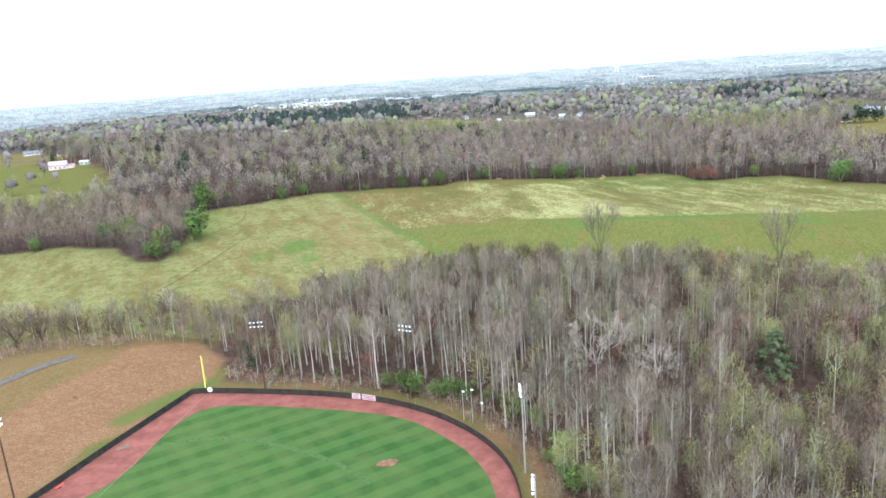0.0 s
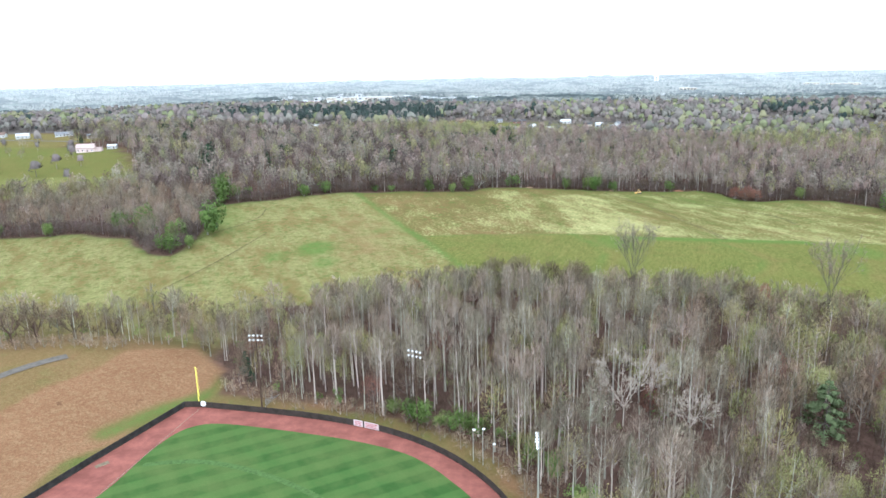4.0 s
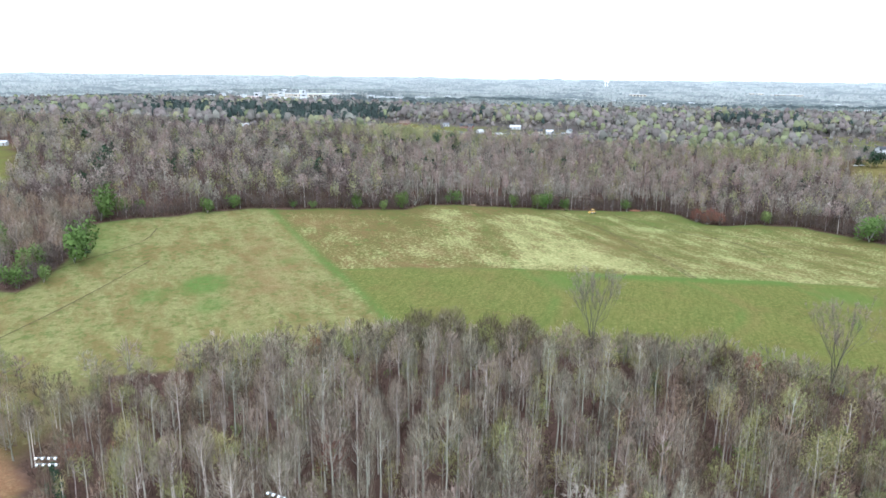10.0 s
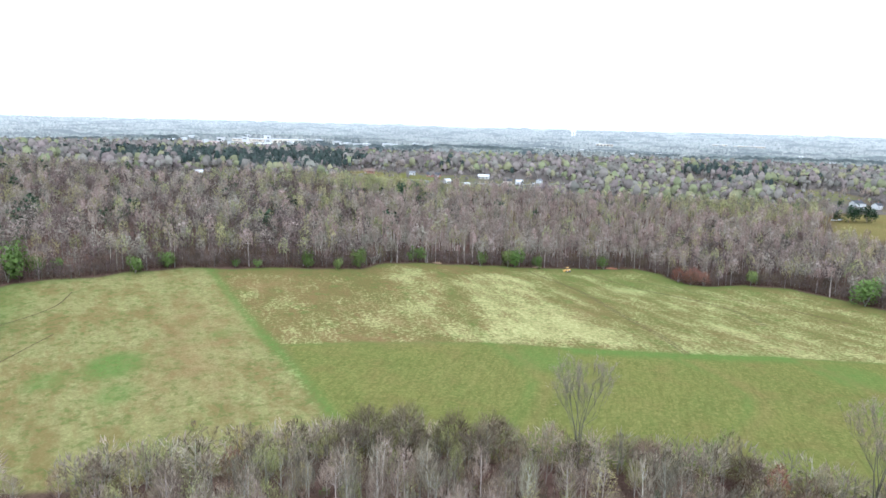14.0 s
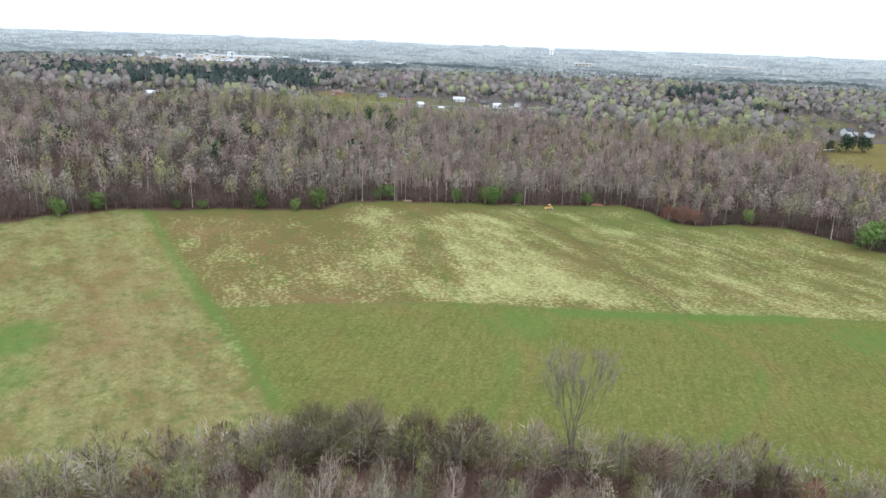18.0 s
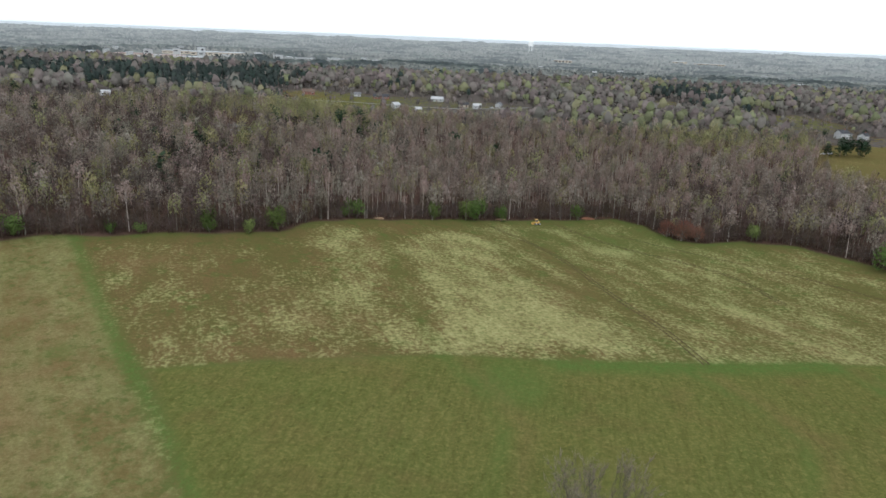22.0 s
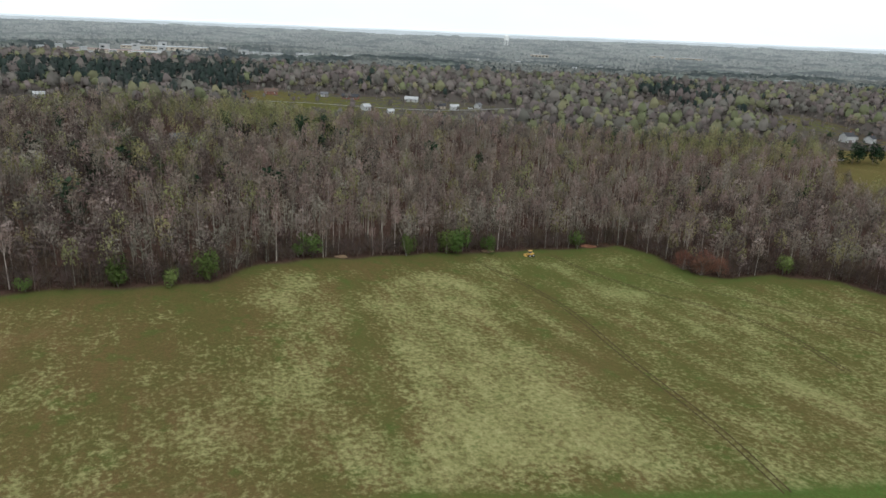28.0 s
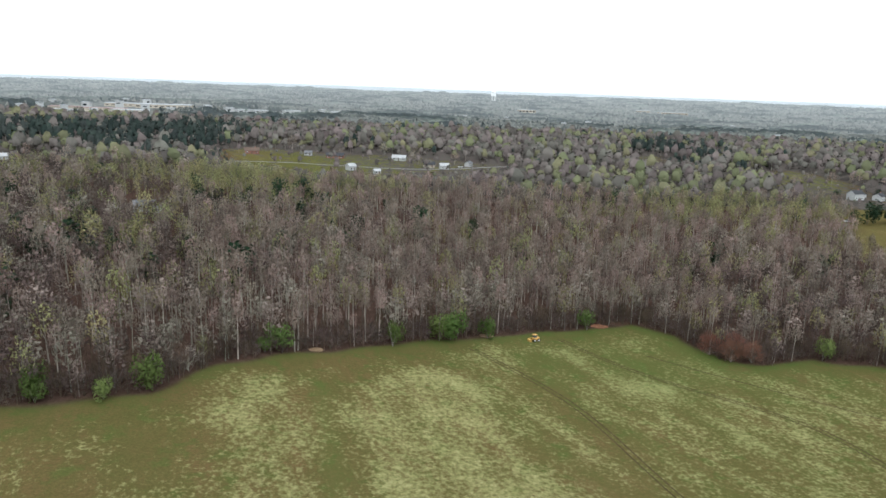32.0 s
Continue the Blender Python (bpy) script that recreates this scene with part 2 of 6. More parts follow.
def ground_material():
    m, n, l, b = material("soil_grass_and_litter", 0.95)
    z1, z2 = n.new("ShaderNodeAttribute"), n.new("ShaderNodeAttribute")
    z1.attribute_name, z2.attribute_name = "cover", "wear"
    s1, s2 = n.new("ShaderNodeSeparateColor"), n.new("ShaderNodeSeparateColor")
    l.new(z1.outputs["Color"], s1.inputs[0])
    l.new(z2.outputs["Color"], s2.inputs[0])
    field, lush, straw = s1.outputs
    dirt, rut, meadow = s2.outputs
    west = z1.outputs["Alpha"]
    mid, fine = grain(n, l, 0.33, 5, 0.7), grain(n, l, 1.7, 4, 0.7)
    rows = grain(n, l, 0.5, 4, 0.7, (1.0, 0.05, 1), radians(18), 0.38, 0.62)
    west_rows = grain(n, l, 0.4, 4, 0.65, (1.0, 0.10, 1), radians(33), 0.36, 0.64)
    tiny = grain(n, l, 4.5, 3, 0.75, None, 0, 0.3, 0.7)
    soft = grain(n, l, 0.05, 4, 0.6)
    earth = grain(n, l, 0.09, 5, 0.7, (1.0, 0.45, 1), radians(18), 0.5, 0.62)
    speck = grain(n, l, 1.1, 5, 0.8, None, 0, 0.3, 0.7)
    litter = blend(n, l, mid, (0.034, 0.021, 0.016), (0.078, 0.047, 0.036))
    litter = blend(n, l, maths(n, l, "MULTIPLY", fine, 0.4), litter, (0.11, 0.072, 0.054))
    # upland turf: olive and reddish brown, with straw in clumps
    turf = blend(n, l, blend(n, l, 0.5, mid, soft), (0.072, 0.067, 0.02), (0.12, 0.076, 0.033))
    turf = blend(n, l, maths(n, l, "MULTIPLY", earth, 0.7), turf, (0.125, 0.066, 0.034))
    turf = blend(n, l, maths(n, l, "MULTIPLY", rows, 0.3), turf, (0.055, 0.066, 0.017))
    turf = blend(n, l, maths(n, l, "MULTIPLY", grain(n, l, 0.16, 4, 0.65, None, 0, 0.54, 0.66), 0.7), turf, (0.05, 0.088, 0.018))
    turf = blend(n, l, maths(n, l, "MULTIPLY", speck, 0.42), turf, (0.14, 0.118, 0.044))
    turf = blend(n, l, maths(n, l, "MULTIPLY", fine, 0.45), turf, (0.034, 0.04, 0.011))
    turf = blend(n, l, maths(n, l, "MULTIPLY", tiny, 0.25), turf, (0.13, 0.114, 0.042))
    clumps = blend(n, l, 0.34, grain(n, l, 0.8, 4, 0.68, (1.0, 0.95, 1), radians(18)), grain(n, l, 0.1, 3, 0.6, (1.0, 0.5, 1), radians(18)))
    clumps = blend(n, l, 0.1, clumps, rows)
    edge = n.new("ShaderNodeMapRange")
    l.new(blend(n, l, 0.16, clumps, tiny), edge.inputs[0])
    inv = n.new("ShaderNodeMath")
    inv.operation = "SUBTRACT"
    inv.inputs[0].default_value = 1.0
    l.new(straw, inv.inputs[1])
    l.new(inv.outputs[0], edge.inputs[1])
    top = n.new("ShaderNodeMath")
    top.operation = "ADD"
    l.new(inv.outputs[0], top.inputs[0])
    l.new(maths(n, l, "ADD", maths(n, l, "MULTIPLY", straw, 0.5), 0.12), top.inputs[1])
    l.new(top.outputs[0], edge.inputs[2])
    straw_c = blend(n, l, blend(n, l, 0.5, speck, mid), (0.162, 0.156, 0.058), (0.345, 0.322, 0.15))
    straw_c = blend(n, l, maths(n, l, "MULTIPLY", fine, 0.3), straw_c, (0.13, 0.135, 0.04))
    turf = blend(n, l, edge.outputs[0], turf, straw_c)
    # western hay: tan straw lying in swaths, brown and green showing through
    hay_w = blend(n, l, blend(n, l, 0.5, speck, mid), (0.078, 0.07, 0.024), (0.24, 0.216, 0.1))
    hay_w = blend(n, l, maths(n, l, "MULTIPLY", west_rows, 0.6), hay_w, (0.182, 0.17, 0.067))
    hay_w = blend(n, l, maths(n, l, "MULTIPLY", grain(n, l, 0.11, 5, 0.7, (1.0, 0.4, 1), radians(33), 0.44, 0.6), 0.75), hay_w, (0.11, 0.07, 0.028))
    hay_w = blend(n, l, maths(n, l, "MULTIPLY", grain(n, l, 0.3, 5, 0.72, None, 0, 0.5, 0.62), 0.75), hay_w, (0.062, 0.084, 0.022))
    hay_w = blend(n, l, maths(n, l, "MULTIPLY", fine, 0.4), hay_w, (0.075, 0.076, 0.024))
    turf = blend(n, l, maths(n, l, "MULTIPLY", west, 0.8), turf, hay_w)
    green = blend(n, l, fine, (0.042, 0.08, 0.017), (0.08, 0.125, 0.03))
    # lower meadow: short green grass with tan lanes, brown patches and dark tufts
    lanes = grain(n, l, 0.3, 4, 0.6, (1.0, 0.06, 1), radians(-10))
    hay = blend(n, l, soft, (0.083, 0.095, 0.023), (0.12, 0.108, 0.03))
    hay = blend(n, l, maths(n, l, "MULTIPLY", maths(n, l, "MULTIPLY", lanes, grain(n, l, 0.035, 3, 0.5, None, 0, 0.42, 0.6)), 0.75), hay, (0.13, 0.108, 0.036))
    hay = blend(n, l, maths(n, l, "MULTIPLY", mid, 0.35), hay, (0.074, 0.086, 0.02))
    hay = blend(n, l, maths(n, l, "MULTIPLY", fine, 0.55), hay, (0.034, 0.046, 0.009))
    hay = blend(n, l, maths(n, l, "MULTIPLY", speck, 0.5), hay, (0.18, 0.17, 0.062))
    hay = blend(n, l, maths(n, l, "MULTIPLY", grain(n, l, 0.8, 4, 0.7), 0.45), hay, (0.04, 0.054, 0.01))
    hay = blend(n, l, maths(n, l, "MULTIPLY", grain(n, l, 0.07, 4, 0.7, None, 0, 0.52, 0.66), 0.45), hay, (0.1, 0.078, 0.028))
    hay = blend(n, l, maths(n, l, "MULTIPLY", grain(n, l, 1.0, 4, 0.7, (1.0, 0.14, 1), radians(-10), 0.45, 0.65), 0.45), hay, (0.052, 0.05, 0.013))
    hay = blend(n, l, maths(n, l, "MULTIPLY", grain(n, l, 0.9, 5, 0.75, None, 0, 0.52, 0.64), 0.5), hay, (0.165, 0.152, 0.05))
    specks = grain(n, l, 0.55, 3, 0.6, None, 0, 0.64, 0.72)
    hay = blend(n, l, maths(n, l, "MULTIPLY", specks, 0.5), hay, (0.024, 0.036, 0.008))
    turf = blend(n, l, meadow, turf, hay)
    turf = blend(n, l, maths(n, l, "MULTIPLY", lush, maths(n, l, "ADD", maths(n, l, "MULTIPLY", blend(n, l, 0.5, mid, fine), 0.8), 0.3)), turf, green)
    c = blend(n, l, field, litter, turf)
    clay = blend(n, l, soft, (0.125, 0.064, 0.034), (0.18, 0.10, 0.055))
    clay = blend(n, l, maths(n, l, "MULTIPLY", grain(n, l, 0.5, 5, 0.75, None, 0, 0.46, 0.6), 0.6), clay, (0.225, 0.155, 0.085))
    clay = blend(n, l, maths(n, l, "MULTIPLY", speck, 0.55), clay, (0.21, 0.13, 0.068))
    clay = blend(n, l, maths(n, l, "MULTIPLY", fine, 0.6), clay, (0.08, 0.04, 0.02))
    clay = blend(n, l, maths(n, l, "MULTIPLY", tiny, 0.35), clay, (0.13, 0.07, 0.035))
    clods = grain(n, l, 0.25, 3, 0.6, None, 0, 0.68, 0.74)
    clay = blend(n, l, maths(n, l, "MULTIPLY", clods, 0.8), clay, (0.085, 0.045, 0.024))
    c = blend(n, l, dirt, c, clay)
    c = blend(n, l, maths(n, l, "MULTIPLY", rut, 0.6), c, (0.05, 0.036, 0.014))
    l.new(c, b.inputs["Base Color"])
    relief(n, l, b, fine, 0.25, 0.5)
    return m


M_GROUND = ground_material()
M_BARK = twiggy("grey_bark", (0.098, 0.09, 0.077), (0.33, 0.308, 0.27))
M_TRUNK = twiggy("pale_grey_trunks", (0.22, 0.203, 0.178), (0.46, 0.43, 0.382))
M_BARK_PALE = twiggy("pale_sycamore_bark", (0.33, 0.305, 0.265), (0.48, 0.45, 0.40))
M_TWIG = twiggy("bare_twigs", (0.118, 0.1, 0.078), (0.335, 0.287, 0.228), 0.22, 0.24)
M_BUD = twiggy("brown_budding_twigs", (0.125, 0.096, 0.067), (0.305, 0.243, 0.176), 0.22, 0.24)
M_DARK = twiggy("dark_brown_twigs", (0.066, 0.05, 0.039), (0.175, 0.136, 0.102), 0.3, 0.25)
M_BRUSHWOOD = twiggy("dark_reddish_brush", (0.04, 0.027, 0.022), (0.105, 0.072, 0.058), 0.3, 0.2)
M_SPRING = twiggy("yellow_green_new_leaves", (0.165, 0.165, 0.07), (0.34, 0.33, 0.155), 0.3, 0.34)
M_RED = twiggy("red_maple_buds", (0.14, 0.065, 0.048), (0.25, 0.13, 0.10), 0.25, 0.3)
M_BUSH = twiggy("fresh_green_leaves", (0.07, 0.117, 0.032), (0.175, 0.235, 0.078), 0.3, 0.25)
# grey and brown far crowns: base colour lightened in place of distance haze
M_FAR_GREY = twiggy("hazed_grey_far_crowns", (0.15, 0.131, 0.113), (0.345, 0.305, 0.266), 0.25, 0.35)
M_FAR_BROWN = twiggy("hazed_mauve_brown_far_crowns", (0.148, 0.117, 0.101), (0.34, 0.276, 0.24), 0.25, 0.35)
M_FAR_DARK = twiggy("dark_brown_far_crowns", (0.062, 0.049, 0.045), (0.17, 0.138, 0.125), 0.25, 0.3)
M_OLIVE = twiggy("olive_budding_crowns", (0.16, 0.16, 0.076), (0.35, 0.35, 0.175), 0.2, 0.35)
M_WHITE_PINE = twiggy("soft_green_pine_needles", (0.11, 0.155, 0.075), (0.19, 0.25, 0.13), 0.3, 0.2)
M_PINE = twiggy("dark_conifer_needles", (0.014, 0.027, 0.017), (0.045, 0.072, 0.042), 0.3, 0.2)


# ---- mesh helpers ----
def mesh_of(name, v, f, mats, slots=None, tint=None, smooth=False, normals=None):
    """A mesh from arrays of points and triangles."""
    v, f = np.asarray(v, np.float32), np.asarray(f, np.int32)
    me = bpy.data.meshes.new(name)
    me.vertices.add(len(v))
    me.vertices.foreach_set("co", v.ravel())
    k = f.shape[1]
    me.loops.add(f.size)
    me.loops.foreach_set("vertex_index", f.ravel())
    me.polygons.add(len(f))
    me.polygons.foreach_set("loop_start", np.arange(0, f.size, k, dtype=np.int32))
    for mt in mats:
        me.materials.append(mt)
    if slots is not None:
        me.polygons.foreach_set("material_index", np.asarray(slots, np.int32))
    if smooth:
        me.polygons.foreach_set("use_smooth", np.ones(len(f), bool))
    if tint is not None:
        a = me.attributes.new("tint", "FLOAT", "POINT")
        a.data.foreach_set("value", np.asarray(tint, np.float32))
    if normals is not None:
        a = me.attributes.new("custom_normal", "FLOAT_VECTOR", "POINT")
        a.data.foreach_set("vector", np.asarray(normals, np.float32).ravel())
    me.update(calc_edges=True)
    return me


def part(name, bm, mat, parent=None, label=""):
    """Links a bmesh as one mesh object under a thing or a part."""
    me = bpy.data.meshes.new(name)
    bm.to_mesh(me)
    bm.free()
    me.materials.append(mat)
    ob = new(name, me)
    ob.parent = parent
    return tagged(ob, label) if label else ob


def box(x0, x1, y0, y1, z0, z1, bm=None):
    bm = bm or bmesh.new()
    m = Matrix.Translation(((x0 + x1) / 2, (y0 + y1) / 2, (z0 + z1) / 2)) @ Matrix.Diagonal((x1 - x0, y1 - y0, z1 - z0, 1))
    bmesh.ops.create_cube(bm, size=1, matrix=m)
    return bm


def tube(r0, r1, z0, z1, sides=12, x=0.0, y=0.0, bm=None):
    bm = bm or bmesh.new()
    bmesh.ops.create_cone(bm, cap_ends=True, segments=sides, radius1=r0, radius2=r1, depth=z1 - z0, matrix=Matrix.Translation((x, y, (z0 + z1) / 2)))
    return bm


# ---- ground ----
def lines(lo, a, b, hi, step, reach):
    """Grid lines: close together between a and b, wider apart beyond reach."""
    out = list(np.arange(a, b + 0.1, step))
    left, right = [], []
    p, s = a, step
    while p > lo:
        s = min(s * 1.12, 14 if abs(p) < reach else 140)
        p -= s
        left.append(p)
    p, s = out[-1], step
    while p < hi:
        s = min(s * 1.12, 14 if abs(p) < reach else 140)
        p += s
        right.append(p)
    return np.array(left[::-1] + out + right)


def build_ground():
    gx, gy = lines(-4300, -205, 205, 4300, 1.75, 500), lines(-900, 108, 565, 4700, 1.75, 1150)
    x, y = np.meshgrid(gx, gy)
    x, y = x.ravel(), y.ravel()
    z = land(x, y)
    park = signed(x, y, PARK)
    z = z - np.where(park < 0, 0.05, 0)
    w, h = len(gx), len(gy)
    i = (np.arange(h - 1)[:, None] * w + np.arange(w - 1)).ravel()
    f = np.stack([i, i + 1, i + w + 1, i + w], 1)
    wob = 2.2 * np.sin(x / 5.3 + 2 * np.sin(y / 11)) + 1.6 * np.sin(y / 4.1 + x / 9)
    fld = ease((1.5 - signed(x, y, FIELD) + wob * 0.5) / 3)
    for p in PASTURES[:5] + PASTURES[6:]:
        fld = np.maximum(fld, ease((4 - signed(x, y, p) + wob) / 8))
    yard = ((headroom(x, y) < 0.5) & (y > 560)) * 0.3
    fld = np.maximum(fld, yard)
    verge = ease((1.0 + np.where(park > 0, 0, 9) + (park < 14) * 9 - park) / 5)
    fld = np.maximum(fld, ease((70 - y) / 6) * (x < 30))
    west = (x < -96) & (signed(x, y, NEAR_WOOD) > 0) & (y < 230)
    fld = np.maximum(fld, np.where(west, ease((signed(x, y, NEAR_WOOD) + wob * 0.4) / 3), 0))
    fld = np.maximum(fld, np.where(signed(x, y, NEAR_WOOD) > -1, ease(verge), 0))
    fld = np.maximum(fld, 0.75 * ease((-104 - x) / 8) * (y < 245))
    lower = np.maximum(ease((-signed(x, y, LOWER) + 1) / 2), yard)
    for k, p in enumerate(PASTURES):
        lower = np.maximum(lower, (0.28 if k else 0.45) * ease((4 - signed(x, y, p)) / 8))
    lush = np.exp(-(line_far(x, y, STRIPE) / 2.1) ** 2) * 0.95
    lush += np.exp(-(line_far(x, y + 2, CROSS[3:6]) / 4.2) ** 2) * 1.0 + np.exp(-(line_far(x, y, CROSS) / 1.3) ** 2) * 0.5
    lush += np.exp(-(line_far(x, y, STRIPE[3:5]) / 1.8) ** 2) * 0.7
    for a, b, r in ((-114, 319, 9), (-114, 318, 8), (-128, 305, 6), (-104, 300, 6), (-92, 350, 4), (20, 348, 10), (130, 356, 12)):
        lush += np.exp(-(((x - a) / r) ** 2 + ((y - b) / (r * 1.2)) ** 2) ** 2) * 0.7
    lush += np.exp(-(line_far(x, y, FAR_EDGE) / 4) ** 2) * 0.5
    lush += np.exp(-(line_far(x, y, [(-198, 392), (-186, 372), (-172, 340)]) / 10) ** 2) * 0.5
    for p in RUTS[2:5]:
        lush += np.exp(-(line_far(x + 1.6, y, p) / 1.7) ** 2) * (0.38 + 0.2 * np.sin(y / 5.0))
    band = np.sin((x + (y - 366) * 0.42) / 5.2 + 0.8 * np.sin(y / 31)) + 0.6 * np.sin((x + (y - 366) * 0.42) / 2.3 + 1)
    right = ease((x + (y - 366) * 0.30 - 48) / 14) * (y > 300)
    lush += right * (0.08 + 0.1 * np.clip(band, 0, 2)) * (1 - lower) + 0.35 * np.exp(-(((x - 95) / 60) ** 2 + ((y - 515) / 30) ** 2))
    lush += 0.9 * np.exp(-(line_far(x, y, [(-113, 160), (-106, 177), (-99, 185)]) / 3) ** 2)
    dry = ease((12 - np.abs(park - 4)) / 6) * (x > -97) * (y < 240)
    lush += 0.3 * np.exp(-(line_far(x, y, [(-22, 470), (-12, 420), (0, 366)]) / 2.5) ** 2)
    lush += 0.12 * ease((4 - signed(x, y, PASTURES[0])) / 8)
    lush += np.where(y > 560, 0.12 + 0.1 * np.sin(x / 23) * np.sin(y / 31), 0)
    wave = 5 * np.sin(x / 9 + 1.5 * np.sin(y / 14)) + 4 * np.sin(y / 11 + x / 17)
    west = ease((-43 - x - (y - 300) * 0.645) / 4)
    hay_west = west * (y > 214) * (y < 470)
    straw = 0.4 + 0.16 * west + 0.10 * ease((430 - y) / 50) * (1 - west) + 0.05 * np.sin(x / 13 + 2 * np.sin(y / 23)) * np.sin(y / 19)
    straw += 0.34 * ease((-signed(x, y, STRAW) + 2 + 0.6 * wave) / 11)
    straw += 0.1 * ease(1 - np.abs(line_far(x, y, STRIPE) - 9) / 7) * (1 - west)
    straw += right * (0.12 - 0.04 * band) + 0.2 * np.exp(-(line_far(x, y, [(93, 468), (98, 436), (104, 420), (114, 408)]) / 5) ** 2) + 0.22 * np.exp(-(line_far(x, y, [(57, 521), (78, 491), (88, 498)]) / 5) ** 2) - 0.16 * np.exp(-(line_far(x, y, [(40, 494), (52, 460), (56, 430), (66, 400)]) / 6) ** 2) + 0.1 * np.exp(-(line_far(x, y, [(85, 490), (104, 450), (114, 405)]) / 6) ** 2)
    straw -= 0.06 * west * (1 + np.sin(x / 7 + y / 15))
    straw += 0.2 * ease((-signed(x, y, [(-52, 470), (-14, 496), (-16, 440), (-6, 366), (-30, 370)]) + 4 + wave) / 16)
    straw -= 0.5 * lower + 0.3 * np.exp(-(line_far(x, y, FAR_EDGE) / 9) ** 2)
    straw = np.where(y < 212, 0.12, straw)
    straw = np.where(y > 600, 0.40, straw)
    dirt = ease((-signed(x, y, BANK) + wob * 0.6 + 1) / 3) * (1 - 0.85 * np.exp(-(line_far(x, y, [(-113, 160), (-106, 177), (-99, 185)]) / 3) ** 4)) + 0.7 * np.exp(-(((x + 66) / 7) ** 2 + ((y - 183) / 2.5) ** 2)) + 0.2 * dry
    dirt = np.maximum(dirt, 0.5 * ease((-112 - x) / 6) * ease((212 - y) / 8))
    for p in PASTURES[1:2] + PASTURES[7:]:
        dirt = np.maximum(dirt, 0.25 * ease((4 - signed(x, y, p)) / 8))
    for a, b, rx, ry, k in ((-95, 410, 13, 14, 0.34), (-38, 356, 22, 5, 0.38), (-31, 378, 14, 7, 0.3), (-55, 395, 16, 12, 0.18), (48, 425, 9, 26, 0.22), (112, 395, 14, 14, 0.2), (-104, 352, 11, 26, 0.28), (-90, 330, 10, 20, 0.28), (-118, 372, 9, 18, 0.2), (-82, 312, 12, 12, 0.2)):
        dirt = dirt + k * np.exp(-((x - a) / rx) ** 2 - ((y - b) / ry) ** 2) * (0.75 + 0.4 * np.sin(x / 3.1 + 2 * np.sin(y / 4)))
    for p in RUTS[2:5]:
        dirt = dirt + 0.15 * np.exp(-(line_far(x - 3.5, y, p) / 2.2) ** 2)
    dirt = np.maximum(dirt, 0.2 * np.exp(-(((x + 150) / 32) ** 2 + ((y - 955) / 55) ** 2) ** 2))
    dirt += 0.8 * np.exp(-(line_far(x, y, [(-12, 154), (-3, 146), (1, 130)]) / 2.4) ** 2) + 0.5 * np.exp(-(((x - 86) / 10) ** 2 + ((y - 559) / 1.6) ** 2))
    rut = np.zeros(x.shape)
    for p in RUTS[:2] + RUTS[5:]:
        rut = np.maximum(rut, np.exp(-(line_far(x, y, p) / 0.9) ** 2))
    brown = np.exp(-(((x + 48) / 42) ** 2 + ((y - 405) / 42) ** 2) ** 2) * (0.1 + 0.1 * np.sin(x / 8 + 2 * np.sin(y / 9)) * np.sin(y / 7))
    rut = rut * (0.55 + 0.3 * np.sin(x / 7 + y / 13)) + np.clip(brown, 0, 1)
    me = mesh_of("ground", np.stack([x, y, z], 1), f, [M_GROUND], smooth=True)
    one = np.ones(x.shape)
    for name, cols in (("cover", (fld, lush, straw, hay_west)), ("wear", (dirt, rut * 0.7, lower, one))):
        a = me.attributes.new(name, "FLOAT_COLOR", "POINT")
        a.data.foreach_set("color", np.stack([np.clip(c, 0, 1) for c in cols], 1).astype(np.float32).ravel())
    tagged(new("ground", me), "rolling spring farmland with hay field, leaf litter and red clay", "ground", kind="structure")


build_ground()


# ---- trees ----
def frames_of(d):
    a = np.where(np.abs(d[:, 2:3]) < 0.9, np.array([[0, 0, 1.0]]), np.array([[1.0, 0, 0]]))
    u = np.cross(d, a)
    u /= np.linalg.norm(u, axis=1, keepdims=True)
    return u, np.cross(d, u)


def rods(p0, p1, r0, r1, sides=3):
    """Tapered rods between rows of points."""
    d = p1 - p0
    u, w = frames_of(d / np.linalg.norm(d, axis=1, keepdims=True))
    k = len(p0)
    ang = np.arange(sides) * 2 * np.pi / sides
    ring = np.cos(ang)[None, :, None] * u[:, None] + np.sin(ang)[None, :, None] * w[:, None]
    v = np.concatenate([p0[:, None] + ring * r0[:, None, None], p1[:, None] + ring * r1[:, None, None]], 1).reshape(-1, 3)
    a = np.arange(sides)
    b = (a + 1) % sides
    f = np.concatenate([np.stack([a, b, b + sides], 1), np.stack([a, b + sides, a + sides], 1)])
    return v, (f[None] + (np.arange(k) * 2 * sides)[:, None, None]).reshape(-1, 3)


def slivers(p, d, length, width, rng):
    """Thin triangles: twigs."""
    u, w = frames_of(d)
    t = rng.uniform(0, 2 * np.pi, (len(p), 1))
    s = (np.cos(t) * u + np.sin(t) * w) * width[:, None] / 2
    v = np.stack([p - s, p + s, p + d * length[:, None]], 1).reshape(-1, 3)
    return v, np.arange(len(p) * 3).reshape(-1, 3)


